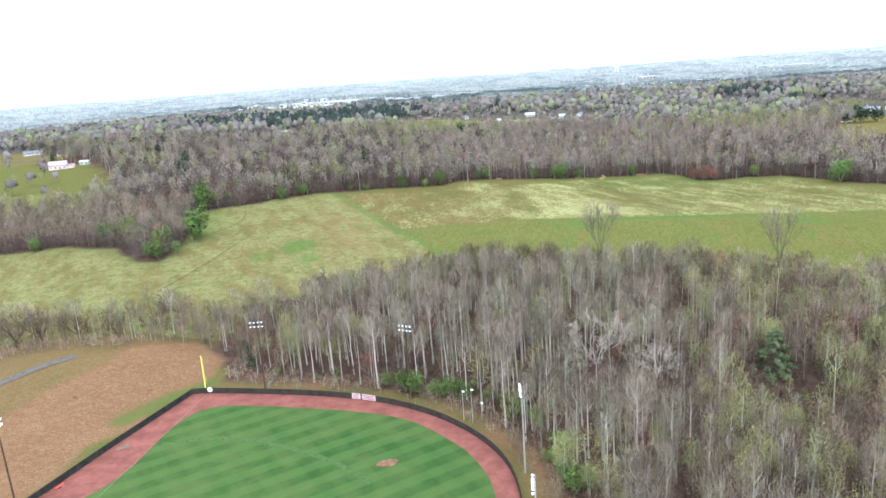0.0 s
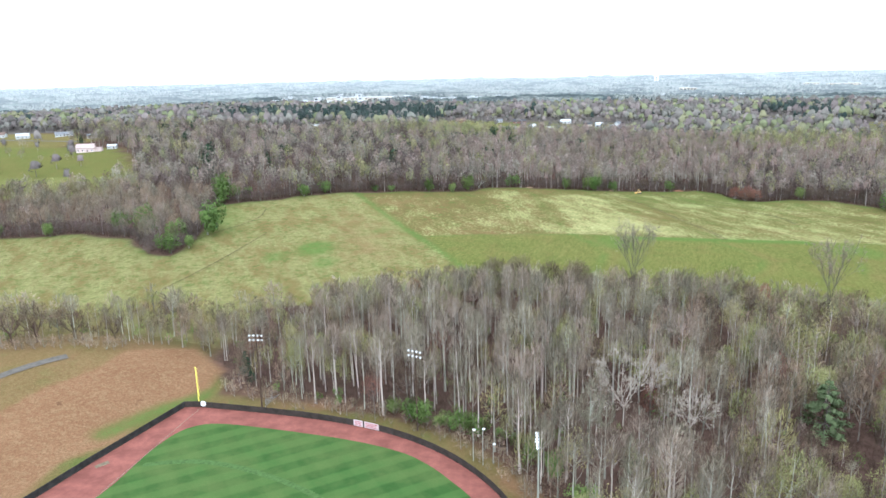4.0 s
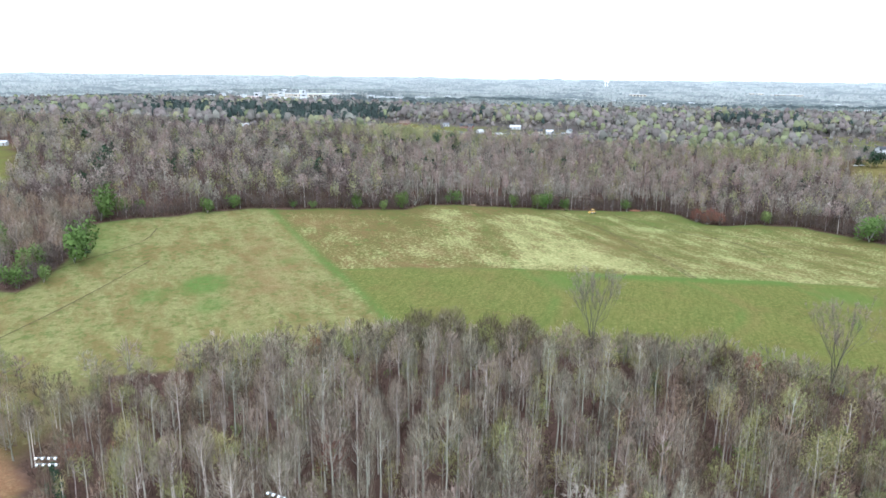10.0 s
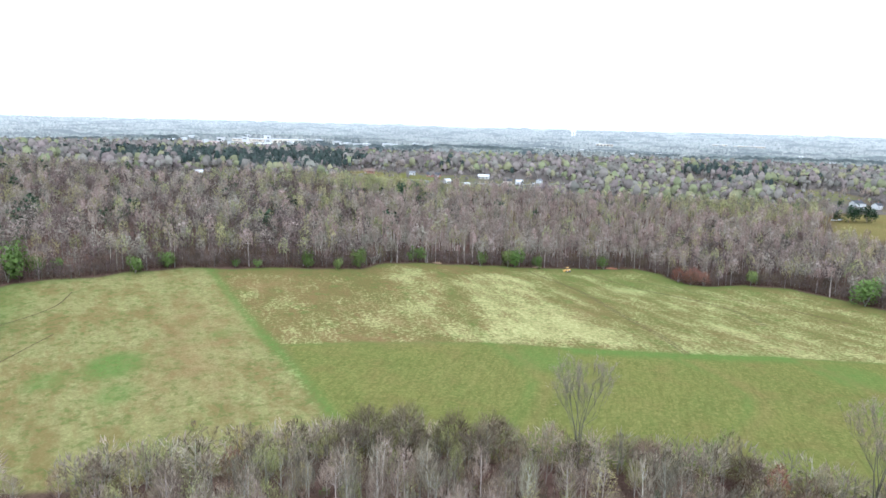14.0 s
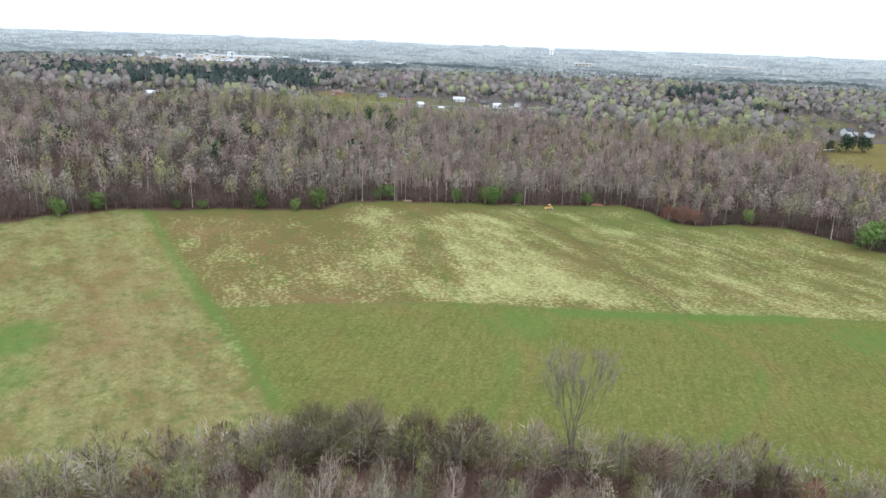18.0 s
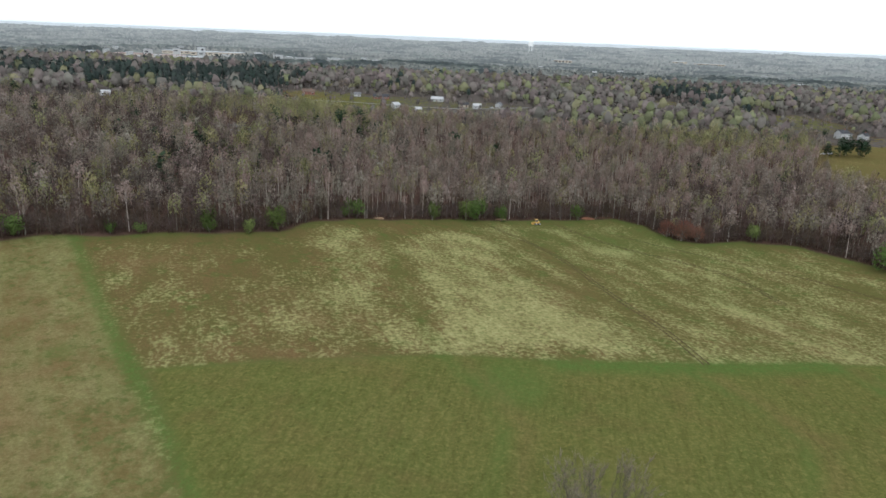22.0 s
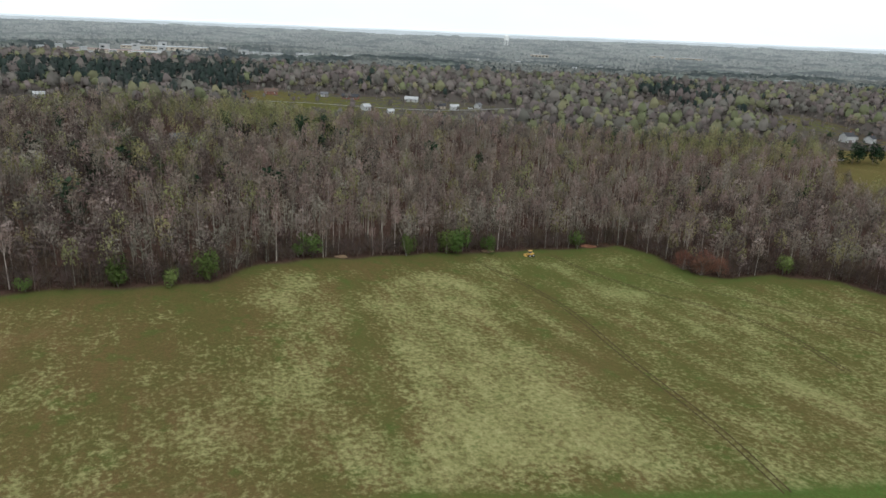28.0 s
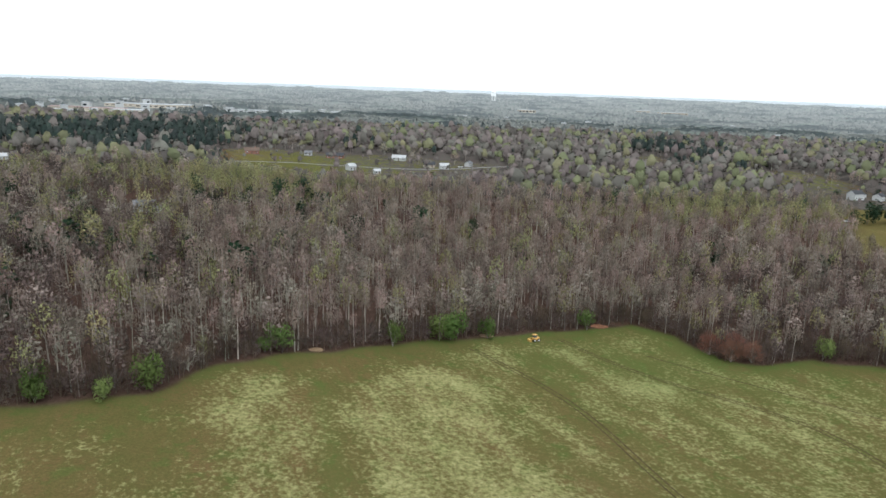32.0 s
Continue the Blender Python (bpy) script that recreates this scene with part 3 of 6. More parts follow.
def leaves(p, size, rng, flat=0.6):
    """Small four-cornered leaf clumps, turned anyhow."""
    nrm = rng.normal(size=p.shape)
    nrm[:, 2] = np.abs(nrm[:, 2]) + flat
    nrm /= np.linalg.norm(nrm, axis=1, keepdims=True)
    u, w = frames_of(nrm)
    a, b = u * size[:, None], w * size[:, None] * rng.uniform(0.5, 0.9, (len(p), 1))
    v = np.stack([p - a, p - b * 0.8, p + a, p + b], 1).reshape(-1, 3)
    i = np.arange(len(p))[:, None] * 4
    return v, np.concatenate([i + [[0, 1, 2]], i + [[0, 2, 3]]], 0)


def join(*parts):
    """Parts of points, triangles and, where given, normals as one."""
    vs, fs, n = [], [], 0
    for v, f, *_ in parts:
        vs.append(v)
        fs.append(f + n)
        n += len(v)
    whole = np.concatenate(vs), np.concatenate(fs)
    return (*whole, np.concatenate([p[2] for p in parts])) if all(len(p) > 2 for p in parts) else whole


def outward(shape):
    """Wood with its own rounded normals."""
    v, f = shape
    g = np.cross(v[f[:, 1]] - v[f[:, 0]], v[f[:, 2]] - v[f[:, 0]])
    n = np.zeros_like(v)
    for k in range(3):
        np.add.at(n, f[:, k], g)
    return v, f, n / (np.linalg.norm(n, axis=1, keepdims=True) + 1e-9)


def puffed(shape, centre, axes, rng, rough=0.3, up=0.25):
    """A crown whose twigs or leaves take the light as the rounded whole does."""
    v, f = shape
    n = (v - centre) / np.asarray(axes)
    n = n / (np.linalg.norm(n, axis=1, keepdims=True) + 1e-9) + rng.normal(0, rough, v.shape) + [0, 0, up]
    n /= np.linalg.norm(n, axis=1, keepdims=True)
    g = np.cross(v[f[:, 1]] - v[f[:, 0]], v[f[:, 2]] - v[f[:, 0]])
    back = (g * n[f].mean(1)).sum(1) < 0
    f = np.where(back[:, None], f[:, ::-1], f)
    return v, f, n


def hardwood(seed, h, bare, spread, limbs, twigs, width, leafy=0, leaf=0.3, sides=5, lean=0.02, segs=5, brush=0.5, low=-0.75, boughs=0, puff=0.0, pale=False, tuft=0.0):
    """A tree: trunk with limbs (wood), and twigs or leaves in a lumpy egg-shaped crown. bare: the part of the height without limbs."""
    rng = np.random.default_rng(seed)
    top = np.array([rng.normal(0, lean) * h, rng.normal(0, lean) * h, h * 0.9])
    r = 0.0078 * h + 0.03
    t = np.linspace(0, 1, segs + 1)
    line = t[:, None] * top + rng.normal(0, 0.006 * h, (segs + 1, 3)) * np.array([1, 1, 0]) * t[:, None]
    rad = r * (1 - t) ** 0.8 + 0.025
    rad[0] *= 1.25
    wood = [rods(line[:-1], line[1:], rad[:-1], rad[1:], sides)]
    half = h * (1 - bare) * 0.5
    mid_z = h - half
    lump = rng.uniform(0, 6, 4)

    def shell(d):
        az = np.arctan2(d[:, 1], d[:, 0])
        k = 1 + 0.16 * np.sin(2 * az + lump[0] + 2 * d[:, 2]) + 0.12 * np.sin(5 * az + lump[1] + 4 * d[:, 2])
        return d * k[:, None] * [spread, spread, half]

    def ways(n, lo):
        z = rng.uniform(lo, 1, n)
        a = rng.uniform(0, 2 * np.pi, n)
        q = np.sqrt(1 - z * z)
        return np.stack([np.cos(a) * q, np.sin(a) * q, z], 1)

    def axis(z):
        return np.stack([np.interp(z, line[:, 2], line[:, 0]), np.interp(z, line[:, 2], line[:, 1]), z], 1)

    core = axis(np.array([mid_z]))
    tip = core + shell(ways(limbs, low)) * rng.uniform(0.62, 0.92, (limbs, 1))
    out = np.hypot(tip[:, 0] - core[0, 0], tip[:, 1] - core[0, 1])
    base = axis(np.clip(tip[:, 2] - out * rng.uniform(0.7, 1.5, limbs) - 0.04 * h, h * bare * 0.8, h * 0.86))
    knee = base + (tip - base) * 0.5 + np.stack([(tip - base)[:, 0] * 0.12, (tip - base)[:, 1] * 0.12, -0.08 * out], 1)
    r1 = 0.35 * np.interp(base[:, 2], line[:, 2], rad) + 0.018
    if segs > 3:
        wood += [rods(base, knee, r1, r1 * 0.65), rods(knee, tip, r1 * 0.65, r1 * 0.15 + 0.01)]
    else:
        wood += [rods(base, tip, r1, r1 * 0.2 + 0.01)]
    fork = []
    if boughs:
        end = core + shell(ways(boughs, low)) * rng.uniform(0.75, 1.0, (boughs, 1))
        k = np.linalg.norm(end[:, None] - tip[None], axis=2).argmin(1)
        root = knee[k] + (tip - knee)[k] * rng.uniform(0, 0.8, (boughs, 1))
        end = root + (end - root) * np.minimum(1, 0.9 * spread / np.linalg.norm(end - root, axis=1, keepdims=True))
        fork = [rods(root, end, np.full(boughs, 0.055), np.full(boughs, 0.018))]
    d = ways(twigs, low)
    rho = rng.uniform(0.25, 0.92, (twigs, 1)) ** 0.6
    p = core + shell(d) * rho
    g = d * 0.75 + np.array([0, 0, brush]) + rng.normal(0, 0.38, (twigs, 3))
    g /= np.linalg.norm(g, axis=1, keepdims=True)
    length = (1.14 - rho[:, 0]) * min(spread, half) * rng.uniform(0.7, 1.3, twigs) + 0.18 * spread
    if tuft:
        # short sprays that thicken towards the rim of the crown, over long upright twigs
        rho = rng.uniform(0.55, 1.0, (twigs, 1)) ** 0.5
        p, length = core + shell(d) * rho, tuft * rng.uniform(0.6, 1.4, twigs)
        g = -(d * 0.55 + np.array([0, 0, 0.4 + brush]) + rng.normal(0, 0.25, (twigs, 3)))
        g /= np.linalg.norm(g, axis=1, keepdims=True)
    crown = ([] if pale else fork) + [slivers(p, g, length, width * rng.uniform(0.6, 1.35, twigs), rng)]
    wood += fork if pale else []
    if leafy:
        q = core + shell(ways(leafy, low)) * rng.uniform(0.45, 1.04, (leafy, 1))
        crown.append(leaves(q, leaf * rng.uniform(0.55, 1.35, leafy), rng))
    if puff:
        return outward(join(*wood)), puffed(join(*crown), core - [0, 0, half * 0.25], [spread, spread, half], rng, puff, 0.12)
    return outward(join(*wood)), outward(join(*crown))


def forked(seed, h, stems, fan, splits=5, twist=0.5, rise=0.25, thick=0.012, twigs=3, fine=0.07, bole=0.12):
    """An open bare tree: stems from one foot that fork again and again, and bundles of fine twigs at the ends. fan: how far the stems lean out."""
    rng = np.random.default_rng(seed)
    unit = lambda v: v / np.linalg.norm(v, axis=1, keepdims=True)
    az = np.arange(stems) * 2 * np.pi / stems + rng.uniform(0, 1.2)
    d = unit(np.stack([np.cos(az) * fan, np.sin(az) * fan, np.ones(stems)], 1) + rng.normal(0, 0.08, (stems, 3)))
    p = np.repeat(np.array([[0, 0, bole * h if stems > 2 else 0.0]]), stems, 0)
    r, step = np.full(stems, thick * h), h * (1 - bole) * 0.30
    wood = [rods(np.zeros((1, 3)), np.array([[0, 0, bole * h + 0.05]]), np.array([thick * h * 1.6]), np.array([thick * h * 1.2]), 6)]
    for k in range(splits):
        far = step * rng.uniform(0.75, 1.25, len(p))
        bend = unit(d + rng.normal(0, 0.13, d.shape))
        q = p + bend * (far * 0.5)[:, None]
        e = q + unit(bend + [0, 0, rise * 0.3]) * (far * 0.5)[:, None]
        wood += [rods(p, q, r, r * 0.85, 5 if k < 2 else 3), rods(q, e, r * 0.85, r * 0.7, 5 if k < 2 else 3)]
        kids = 3 if k < 2 else 2
        side = np.tile([0.35, 1.0, 0.9][:kids], len(p))
        root = np.where(rng.uniform(0, 1, (len(p) * kids, 1)) < 0.35, np.repeat(q, kids, 0), np.repeat(e, kids, 0))
        d = unit(np.repeat(d, kids, 0) + rng.normal(0, twist, (len(p) * kids, 3)) * side[:, None] + [0, 0, rise])
        p, r, step = root, np.repeat(r * 0.7, kids) * np.tile([0.9, 0.62, 0.55][:kids], len(r)), step * 0.74
        r = np.maximum(r, 0.022)
    p, d = np.repeat(p, twigs, 0), unit(np.repeat(d, twigs, 0) + rng.normal(0, 0.35, (len(p) * twigs, 3)))
    return outward(join(*wood)), outward(slivers(p, d, step * rng.uniform(0.7, 1.6, len(p)), np.full(len(p), fine), rng))


def conifer(seed, h, spread, tufts, leaf):
    """A pine or cedar: straight trunk, whorls of drooping boughs, needles in tufts."""
    rng = np.random.default_rng(seed)
    whorls = int(h * 0.9)
    wood = [rods(np.array([[0, 0, 0.0]]), np.array([[0, 0, h]]), np.array([0.02 * h]), np.array([0.02]), 6)]
    z = np.repeat(np.linspace(0.15, 0.97, whorls) * h, 5)
    az = rng.uniform(0, 2 * np.pi, len(z))
    reach = spread * (1.02 - z / h) ** 0.75 * rng.uniform(0.65, 1.15, len(z))
    base = np.stack([0 * z, 0 * z, z], 1)
    tip = base + np.stack([np.cos(az) * reach, np.sin(az) * reach, -0.12 * reach + 0.2], 1)
    wood.append(rods(base, tip, 0.012 * h * (1 - z / h) + 0.02, np.full(len(z), 0.01)))
    k = rng.integers(0, len(z), tufts)
    s = rng.uniform(0.2, 1.05, tufts) ** 0.7
    p = base[k] + (tip - base)[k] * s[:, None] + rng.normal(0, 0.16, (tufts, 3)) * (0.4 + reach[k, None] * 0.3)
    return outward(join(*wood)), puffed(leaves(p, leaf * rng.uniform(0.6, 1.3, tufts), rng, 0.25), np.stack([0 * p[:, 0], 0 * p[:, 0], p[:, 2] - 1.0], 1).repeat(4, 0), [1, 1, 1.2], rng, 0.35)


def shrub(seed, h, spread, count, leaf):
    """A round shrub of many small leaf clumps on a few stems."""
    rng = np.random.default_rng(seed)
    stems = 7
    az = rng.uniform(0, 2 * np.pi, stems)
    tip = np.stack([np.cos(az) * spread * 0.6, np.sin(az) * spread * 0.6, np.full(stems, h * 0.8)], 1)
    wood = rods(np.zeros((stems, 3)), tip, np.full(stems, 0.06), np.full(stems, 0.02))
    lobes = rng.normal(0, 0.4, (7, 3)) * [spread, spread, 0.3 * h] + [0, 0, 0.55 * h]
    k = rng.integers(0, 7, count)
    d = rng.normal(size=(count, 3))
    d /= np.linalg.norm(d, axis=1, keepdims=True)
    p = lobes[k] + d * rng.uniform(0.5, 1, (count, 1)) * [spread * 0.55, spread * 0.55, h * 0.36]
    p[:, 2] = np.abs(p[:, 2])
    return outward(wood), puffed(leaves(p, leaf * rng.uniform(0.6, 1.3, count), rng), lobes[k].repeat(4, 0) * [0.6, 0.6, 0.7], [spread, spread, h * 0.6], rng, 0.3)


def strew(name, kinds, spots, mats, label, category, rng):
    """One object of stuff: copies of the tree shapes in kinds at the spots (x, y, scale)."""
    vs, fs, sl, ti, n = [], [], [], [], 0
    which = rng.integers(0, len(kinds), len(spots))
    z = land(spots[:, 0], spots[:, 1])
    ns = []
    for i, (wood, crown) in enumerate(kinds):
        s = spots[which == i]
        if not len(s):
            continue
        v, f, nv = join(wood, crown)
        a = rng.uniform(0, 2 * np.pi, len(s))
        wide = s[:, 2] * rng.uniform(0.85, 1.15, len(s))
        x = (v[None, :, 0] * np.cos(a)[:, None] - v[None, :, 1] * np.sin(a)[:, None]) * wide[:, None] + s[:, :1]
        y = (v[None, :, 0] * np.sin(a)[:, None] + v[None, :, 1] * np.cos(a)[:, None]) * wide[:, None] + s[:, 1:2]
        q = v[None, :, 2] * s[:, 2:3] + (z[which == i] - 0.15)[:, None]
        vs.append(np.stack([x, y, q], -1).reshape(-1, 3))
        fs.append((f[None] + (np.arange(len(s)) * len(v))[:, None, None] + n).reshape(-1, 3))
        ns.append(np.stack([nv[None, :, 0] * np.cos(a)[:, None] - nv[None, :, 1] * np.sin(a)[:, None], nv[None, :, 0] * np.sin(a)[:, None] + nv[None, :, 1] * np.cos(a)[:, None],
                            np.repeat(nv[None, :, 2], len(s), 0)], -1).reshape(-1, 3))
        sl.append(np.tile(np.r_[np.zeros(len(wood[1]), int), np.ones(len(crown[1]), int)], len(s)))
        ti.append(np.repeat(rng.uniform(0, 1, len(s)), len(v)))
        n += len(s) * len(v)
    me = mesh_of(name, np.concatenate(vs), np.concatenate(fs), mats, np.concatenate(sl), np.concatenate(ti), False, np.concatenate(ns))
    return tagged(new(name, me), label, category, kind="stuff")


def scatter(inside, x0, x1, y0, y1, gap, rng, low=0.8, high=1.15):
    """Spots about gap metres apart where inside(x, y) holds."""
    nx, ny = int((x1 - x0) / gap), int((y1 - y0) / gap)
    gx, gy = np.meshgrid(np.arange(nx), np.arange(ny))
    x = x0 + (gx.ravel() + 0.5 + rng.uniform(-0.48, 0.48, nx * ny)) * gap
    y = y0 + (gy.ravel() + 0.5 + rng.uniform(-0.48, 0.48, nx * ny)) * gap
    ok = inside(x, y)
    return np.stack([x[ok], y[ok], rng.uniform(low, high, ok.sum())], 1)


def view(x, y):
    """The stretch of country that lies open to the flight."""
    return (x < 0.68 * y + 25) & (x > -0.86 * y - 20)


def thing_of(name, shape, mats, label, category, group=""):
    """A tree or shrub as a thing: an Empty at its foot with its trunk and crown."""
    (wv, wf, wn), (cv, cf, cn) = shape
    root = tagged(new(name), label, category, group)
    root.empty_display_size = 0.3
    t = new("trunk", mesh_of("trunk", wv, wf, [mats[0]], normals=wn))
    c = new("crown", mesh_of("crown", cv, cf, [mats[1]], normals=cn))
    t.parent = c.parent = root
    return root


def stand(root, x, y, s=1.0, turn=0.0, first=False, wide=None):
    """Puts a thing, or a copy of it, on the ground."""
    m = Matrix.LocRotScale((x, y, hat(x, y) - 0.12), Euler((0, 0, turn)), (wide or s, wide or s, s))
    if first:
        root.matrix_basis = m
        return root
    return copy_thing(root, m)


rng = np.random.default_rng(11)
TALL = [hardwood(20 + i, 20.5, 0.5 + 0.04 * (i % 3), 2.2 + 0.3 * (i % 3), 9, 460, 0.075, brush=1.0, sides=4, boughs=24, puff=0.4, tuft=1.5) for i in range(6)]
ROUND = [hardwood(40 + i, 15.5, 0.26, 3.2 + 0.3 * (i % 2), 12, 500, 0.09, sides=4, boughs=32, puff=0.35, tuft=1.4) for i in range(5)]
LEAFY = [hardwood(60 + i, 17.5, 0.38, 2.8, 10, 150, 0.08, 300, 0.17, sides=4, boughs=14, puff=0.4, tuft=0.9) for i in range(5)]
LOW = [hardwood(130 + i, 4.6, 0.05, 1.8, 4, 54, 0.15, sides=3, segs=2) for i in range(5)]
LOW_GREEN = [hardwood(140 + i, 4.0, 0.08, 1.6, 4, 20, 0.08, 60, 0.26, sides=3, segs=2) for i in range(3)]
SHRUB = [shrub(120 + i, 4.5, 3.0, 950, 0.24) for i in range(4)]
FAR_TALL = [hardwood(80 + i, 17.5, 0.52, 2.0 + 0.25 * (i % 3), 3, 70, 0.34, 48, 0.42, sides=3, segs=2, brush=1.3, low=-0.6, puff=0.16, tuft=1.4) for i in range(7)]
FAR_ROUND = [hardwood(90 + i, 14.5, 0.26, 2.9 + 0.3 * (i % 3), 4, 64, 0.36, 56, 0.5, sides=3, segs=2, brush=0.9, low=-0.5, puff=0.14, tuft=1.3) for i in range(6)]
FAR_LEAFY = [hardwood(100 + i, 16, 0.28, 3.0, 3, 60, 0.45, 90, 0.36, sides=3, segs=2, brush=0.9, low=-0.6, puff=0.14, tuft=1.0) for i in range(5)]
DOME = [hardwood(150 + i, 12.5 + 0.7 * i, 0.2, 3.5 + 0.4 * (i % 3), 12, 500, 0.11, sides=4, boughs=26, brush=0.35, low=-0.45, puff=0.25, tuft=1.4) for i in range(5)]
FAR_PINE = [shrub(110 + i, 12 + i, 4.4, 150, 0.95) for i in range(4)]

# -- the wood between the ball park and the hay field --
in_near = lambda x, y: (signed(x, y, NEAR_WOOD) < -1.2) & view(x, y) & (signed(x, y, PARK) > 5)
spots = scatter(in_near, -240, 240, 64, 285, 5.1, rng, 0.72, 1.15)
left = ease((-52 - spots[:, 0]) / 45)
back = ease((30 - line_far(spots[:, 0], spots[:, 1], BACK_EDGE)) / 16)
spots[:, 2] *= (1 - 0.3 * left) * (1 - 0.15 * back)
for x0, x1, y0, y1 in ((46, 68, 146, 182), (2, 19, 158, 179), (20, 34, 150, 171)):
    glade = (spots[:, 0] > x0) & (spots[:, 0] < x1) & (spots[:, 1] > y0) & (spots[:, 1] < y1)
    spots[glade, 2] *= 0.5
keep = rng.uniform(0, 1, len(spots)) > 0.5 * ease((-128 - spots[:, 0]) / 20)
for a, b in ((14.5, 182.5), (29, 175), (61.5, 184.5)):
    keep &= np.hypot(spots[:, 0] - a, (spots[:, 1] - b + 6) * 0.6) > 6.5
spots, left, back = spots[keep], left[keep], back[keep]
east = ease((spots[:, 0] - 15) / 50)
chance = rng.uniform(0, 1, len(spots))
leaf_cut = 0.18 + 0.24 * east + 0.08 * left
round_cut = leaf_cut + 0.12 + 0.33 * east + 0.6 * back + 0.3 * left
sort = np.where(chance < leaf_cut, 2, np.where(chance < round_cut, 1, 0))
dome = (rng.uniform(0, 1, len(spots)) < 0.88 * back + 0.3 * east + 0.08) & (spots[:, 1] > 120)
sort = np.where(dome, 3 + rng.choice(5, len(spots), p=[0.14, 0.42, 0.08, 0.33, 0.03]), sort)
apart = np.ones(len(spots), bool)
for i in np.flatnonzero(sort > 2):
    gap = np.hypot(spots[:, 0] - spots[i, 0], spots[:, 1] - spots[i, 1])
    if ((gap < 5.4) & apart & (sort > 2) & (np.arange(len(spots)) < i)).any():
        apart[i] = False
spots, sort, left, back = spots[apart], sort[apart], left[apart], back[apart]
near = line_far(spots[:, 0], spots[:, 1], FRONT_EDGE) + 400 * (np.abs(spots[:, 0] - 0) > 105)
near = near + 9000.0 * (sort > 2)
own = np.zeros(len(spots), bool)
own[np.argsort(near)[:285]] = True
MIX = [(TALL, [M_TRUNK, M_TWIG], "tall_tree", "tall straight bare grey hardwood in the wood"),
       (ROUND, [M_BARK, M_BUD], "round_tree", "round-crowned bare brown hardwood in the wood"),
       (LEAFY, [M_TRUNK, M_SPRING], "budding_tree", "hardwood in yellow-green new leaf in the wood")]
for n, (shapes, mats, name, label) in enumerate(MIX):
    rest = spots[(sort == n) & ~own]
    strew("bare_woodland" if n < 2 else "budding_woodland", shapes, rest, mats, ("tall bare grey hardwoods in early spring", "round bare brown hardwoods in early spring",
          "hardwoods in yellow-green new leaf")[n], "woodland", rng)
    roots = [thing_of(name, shp, mats, label, "tree", "trees beside the ball park") for shp in shapes]
    used = set()
    for x, y, sc in spots[(sort == n) & own]:
        k = int(rng.integers(0, len(roots)))
        stand(roots[k], x, y, sc, rng.uniform(0, 6.28), k not in used, sc * rng.uniform(0.85, 1.2))
        used.add(k)
    for k, r in enumerate(roots):
        if k not in used:
            stand(r, -30 + 4 * k, 215 + n * 6, 0.9, 0, True)
for n, (mat, label) in enumerate([(M_DARK, "dark brown bare domed trees in the wood"), (M_BUD, "brown budding domed trees in the wood"), (M_TWIG, "grey bare domed trees in the wood"),
                                  (M_SPRING, "domed trees in yellow-green new leaf"), (M_RED, "domed trees with red spring buds")]):
    some = spots[sort == 3 + n]
    strew("domed_woodland", DOME, some, [M_BARK, mat], label, "woodland", rng)
side = scatter(lambda x, y: (signed(x, y, NEAR_WOOD) < -1) & ~view(x, y) & (x > 0) & (signed(x, y, PARK) > 6), 0, 330, 66, 250, 8.0, rng, 0.8, 1.15)
strew("bare_woodland", FAR_ROUND, side, [M_BARK, M_BUD], "bare brown hardwoods at the outer side of the wood", "woodland", rng)
low = scatter(in_near, -240, 200, 64, 285, 3.6, rng, 0.5, 1.25)
thin = rng.uniform(0, 1, len(low)) < np.where(low[:, 0] < -102, 0.3, 0.72)
edge_near = line_far(low[:, 0], low[:, 1], FRONT_EDGE) < 9
green = rng.uniform(0, 1, len(low)) < np.where(edge_near, 0.22, 0.07)
strew("undergrowth", LOW, low[thin & ~green], [M_BRUSHWOOD, M_BRUSHWOOD], "bare brown saplings and brush on leaf litter", "undergrowth", rng)
strew("green_undergrowth", LOW_GREEN, low[thin & green], [M_BARK, M_BUSH], "fresh green brush under bare trees", "undergrowth", rng)
rim = scatter(lambda x, y: (line_far(x, y, BACK_EDGE) < 5) & view(x, y), -230, 220, 190, 290, 3.6, rng, 1.2, 2.2)
rim = rim[(rim[:, 0] > -92) | (rng.uniform(0, 1, len(rim)) < 0.25)]
strew("wood_edge_brush", LOW, rim, [M_BARK, M_TWIG], "bare brown brush along the hay field", "undergrowth", rng)

front = scatter(lambda x, y: (line_far(x, y, FRONT_EDGE) < 4.5) & (signed(x, y, PARK) > 3) & (signed(x, y, BANK) > 2), -205, 12, 110, 215, 2.6, rng, 0.35, 0.95)
strew("wood_edge_brush", LOW, front, [M_BARK, M_BUD], "bare brown brush between the wood and the park", "undergrowth", rng)

# -- trees that stand out --
M_OAK_BARK = twiggy("dark_grey_oak_bark", (0.085, 0.075, 0.062), (0.125, 0.112, 0.095), 0.3)
M_OAK_TWIG = twiggy("grey_brown_oak_twigs", (0.175, 0.149, 0.118), (0.25, 0.214, 0.172), 0.3, 0.2)
M_SYC_TWIG = twiggy("pale_fine_sycamore_twigs", (0.28, 0.252, 0.212), (0.44, 0.405, 0.35), 0.3, 0.2)
syc = thing_of("sycamore_tree", forked(301, 21, 5, 0.62, 6, 0.42, 0.1, 0.0055, 5, 0.11, 0.25), [M_BARK_PALE, M_SYC_TWIG], "spreading pale-barked bare sycamore at the wood's edge", "tree")
stand(syc, 14.5, 182.5, 1.0, 0.4, True)
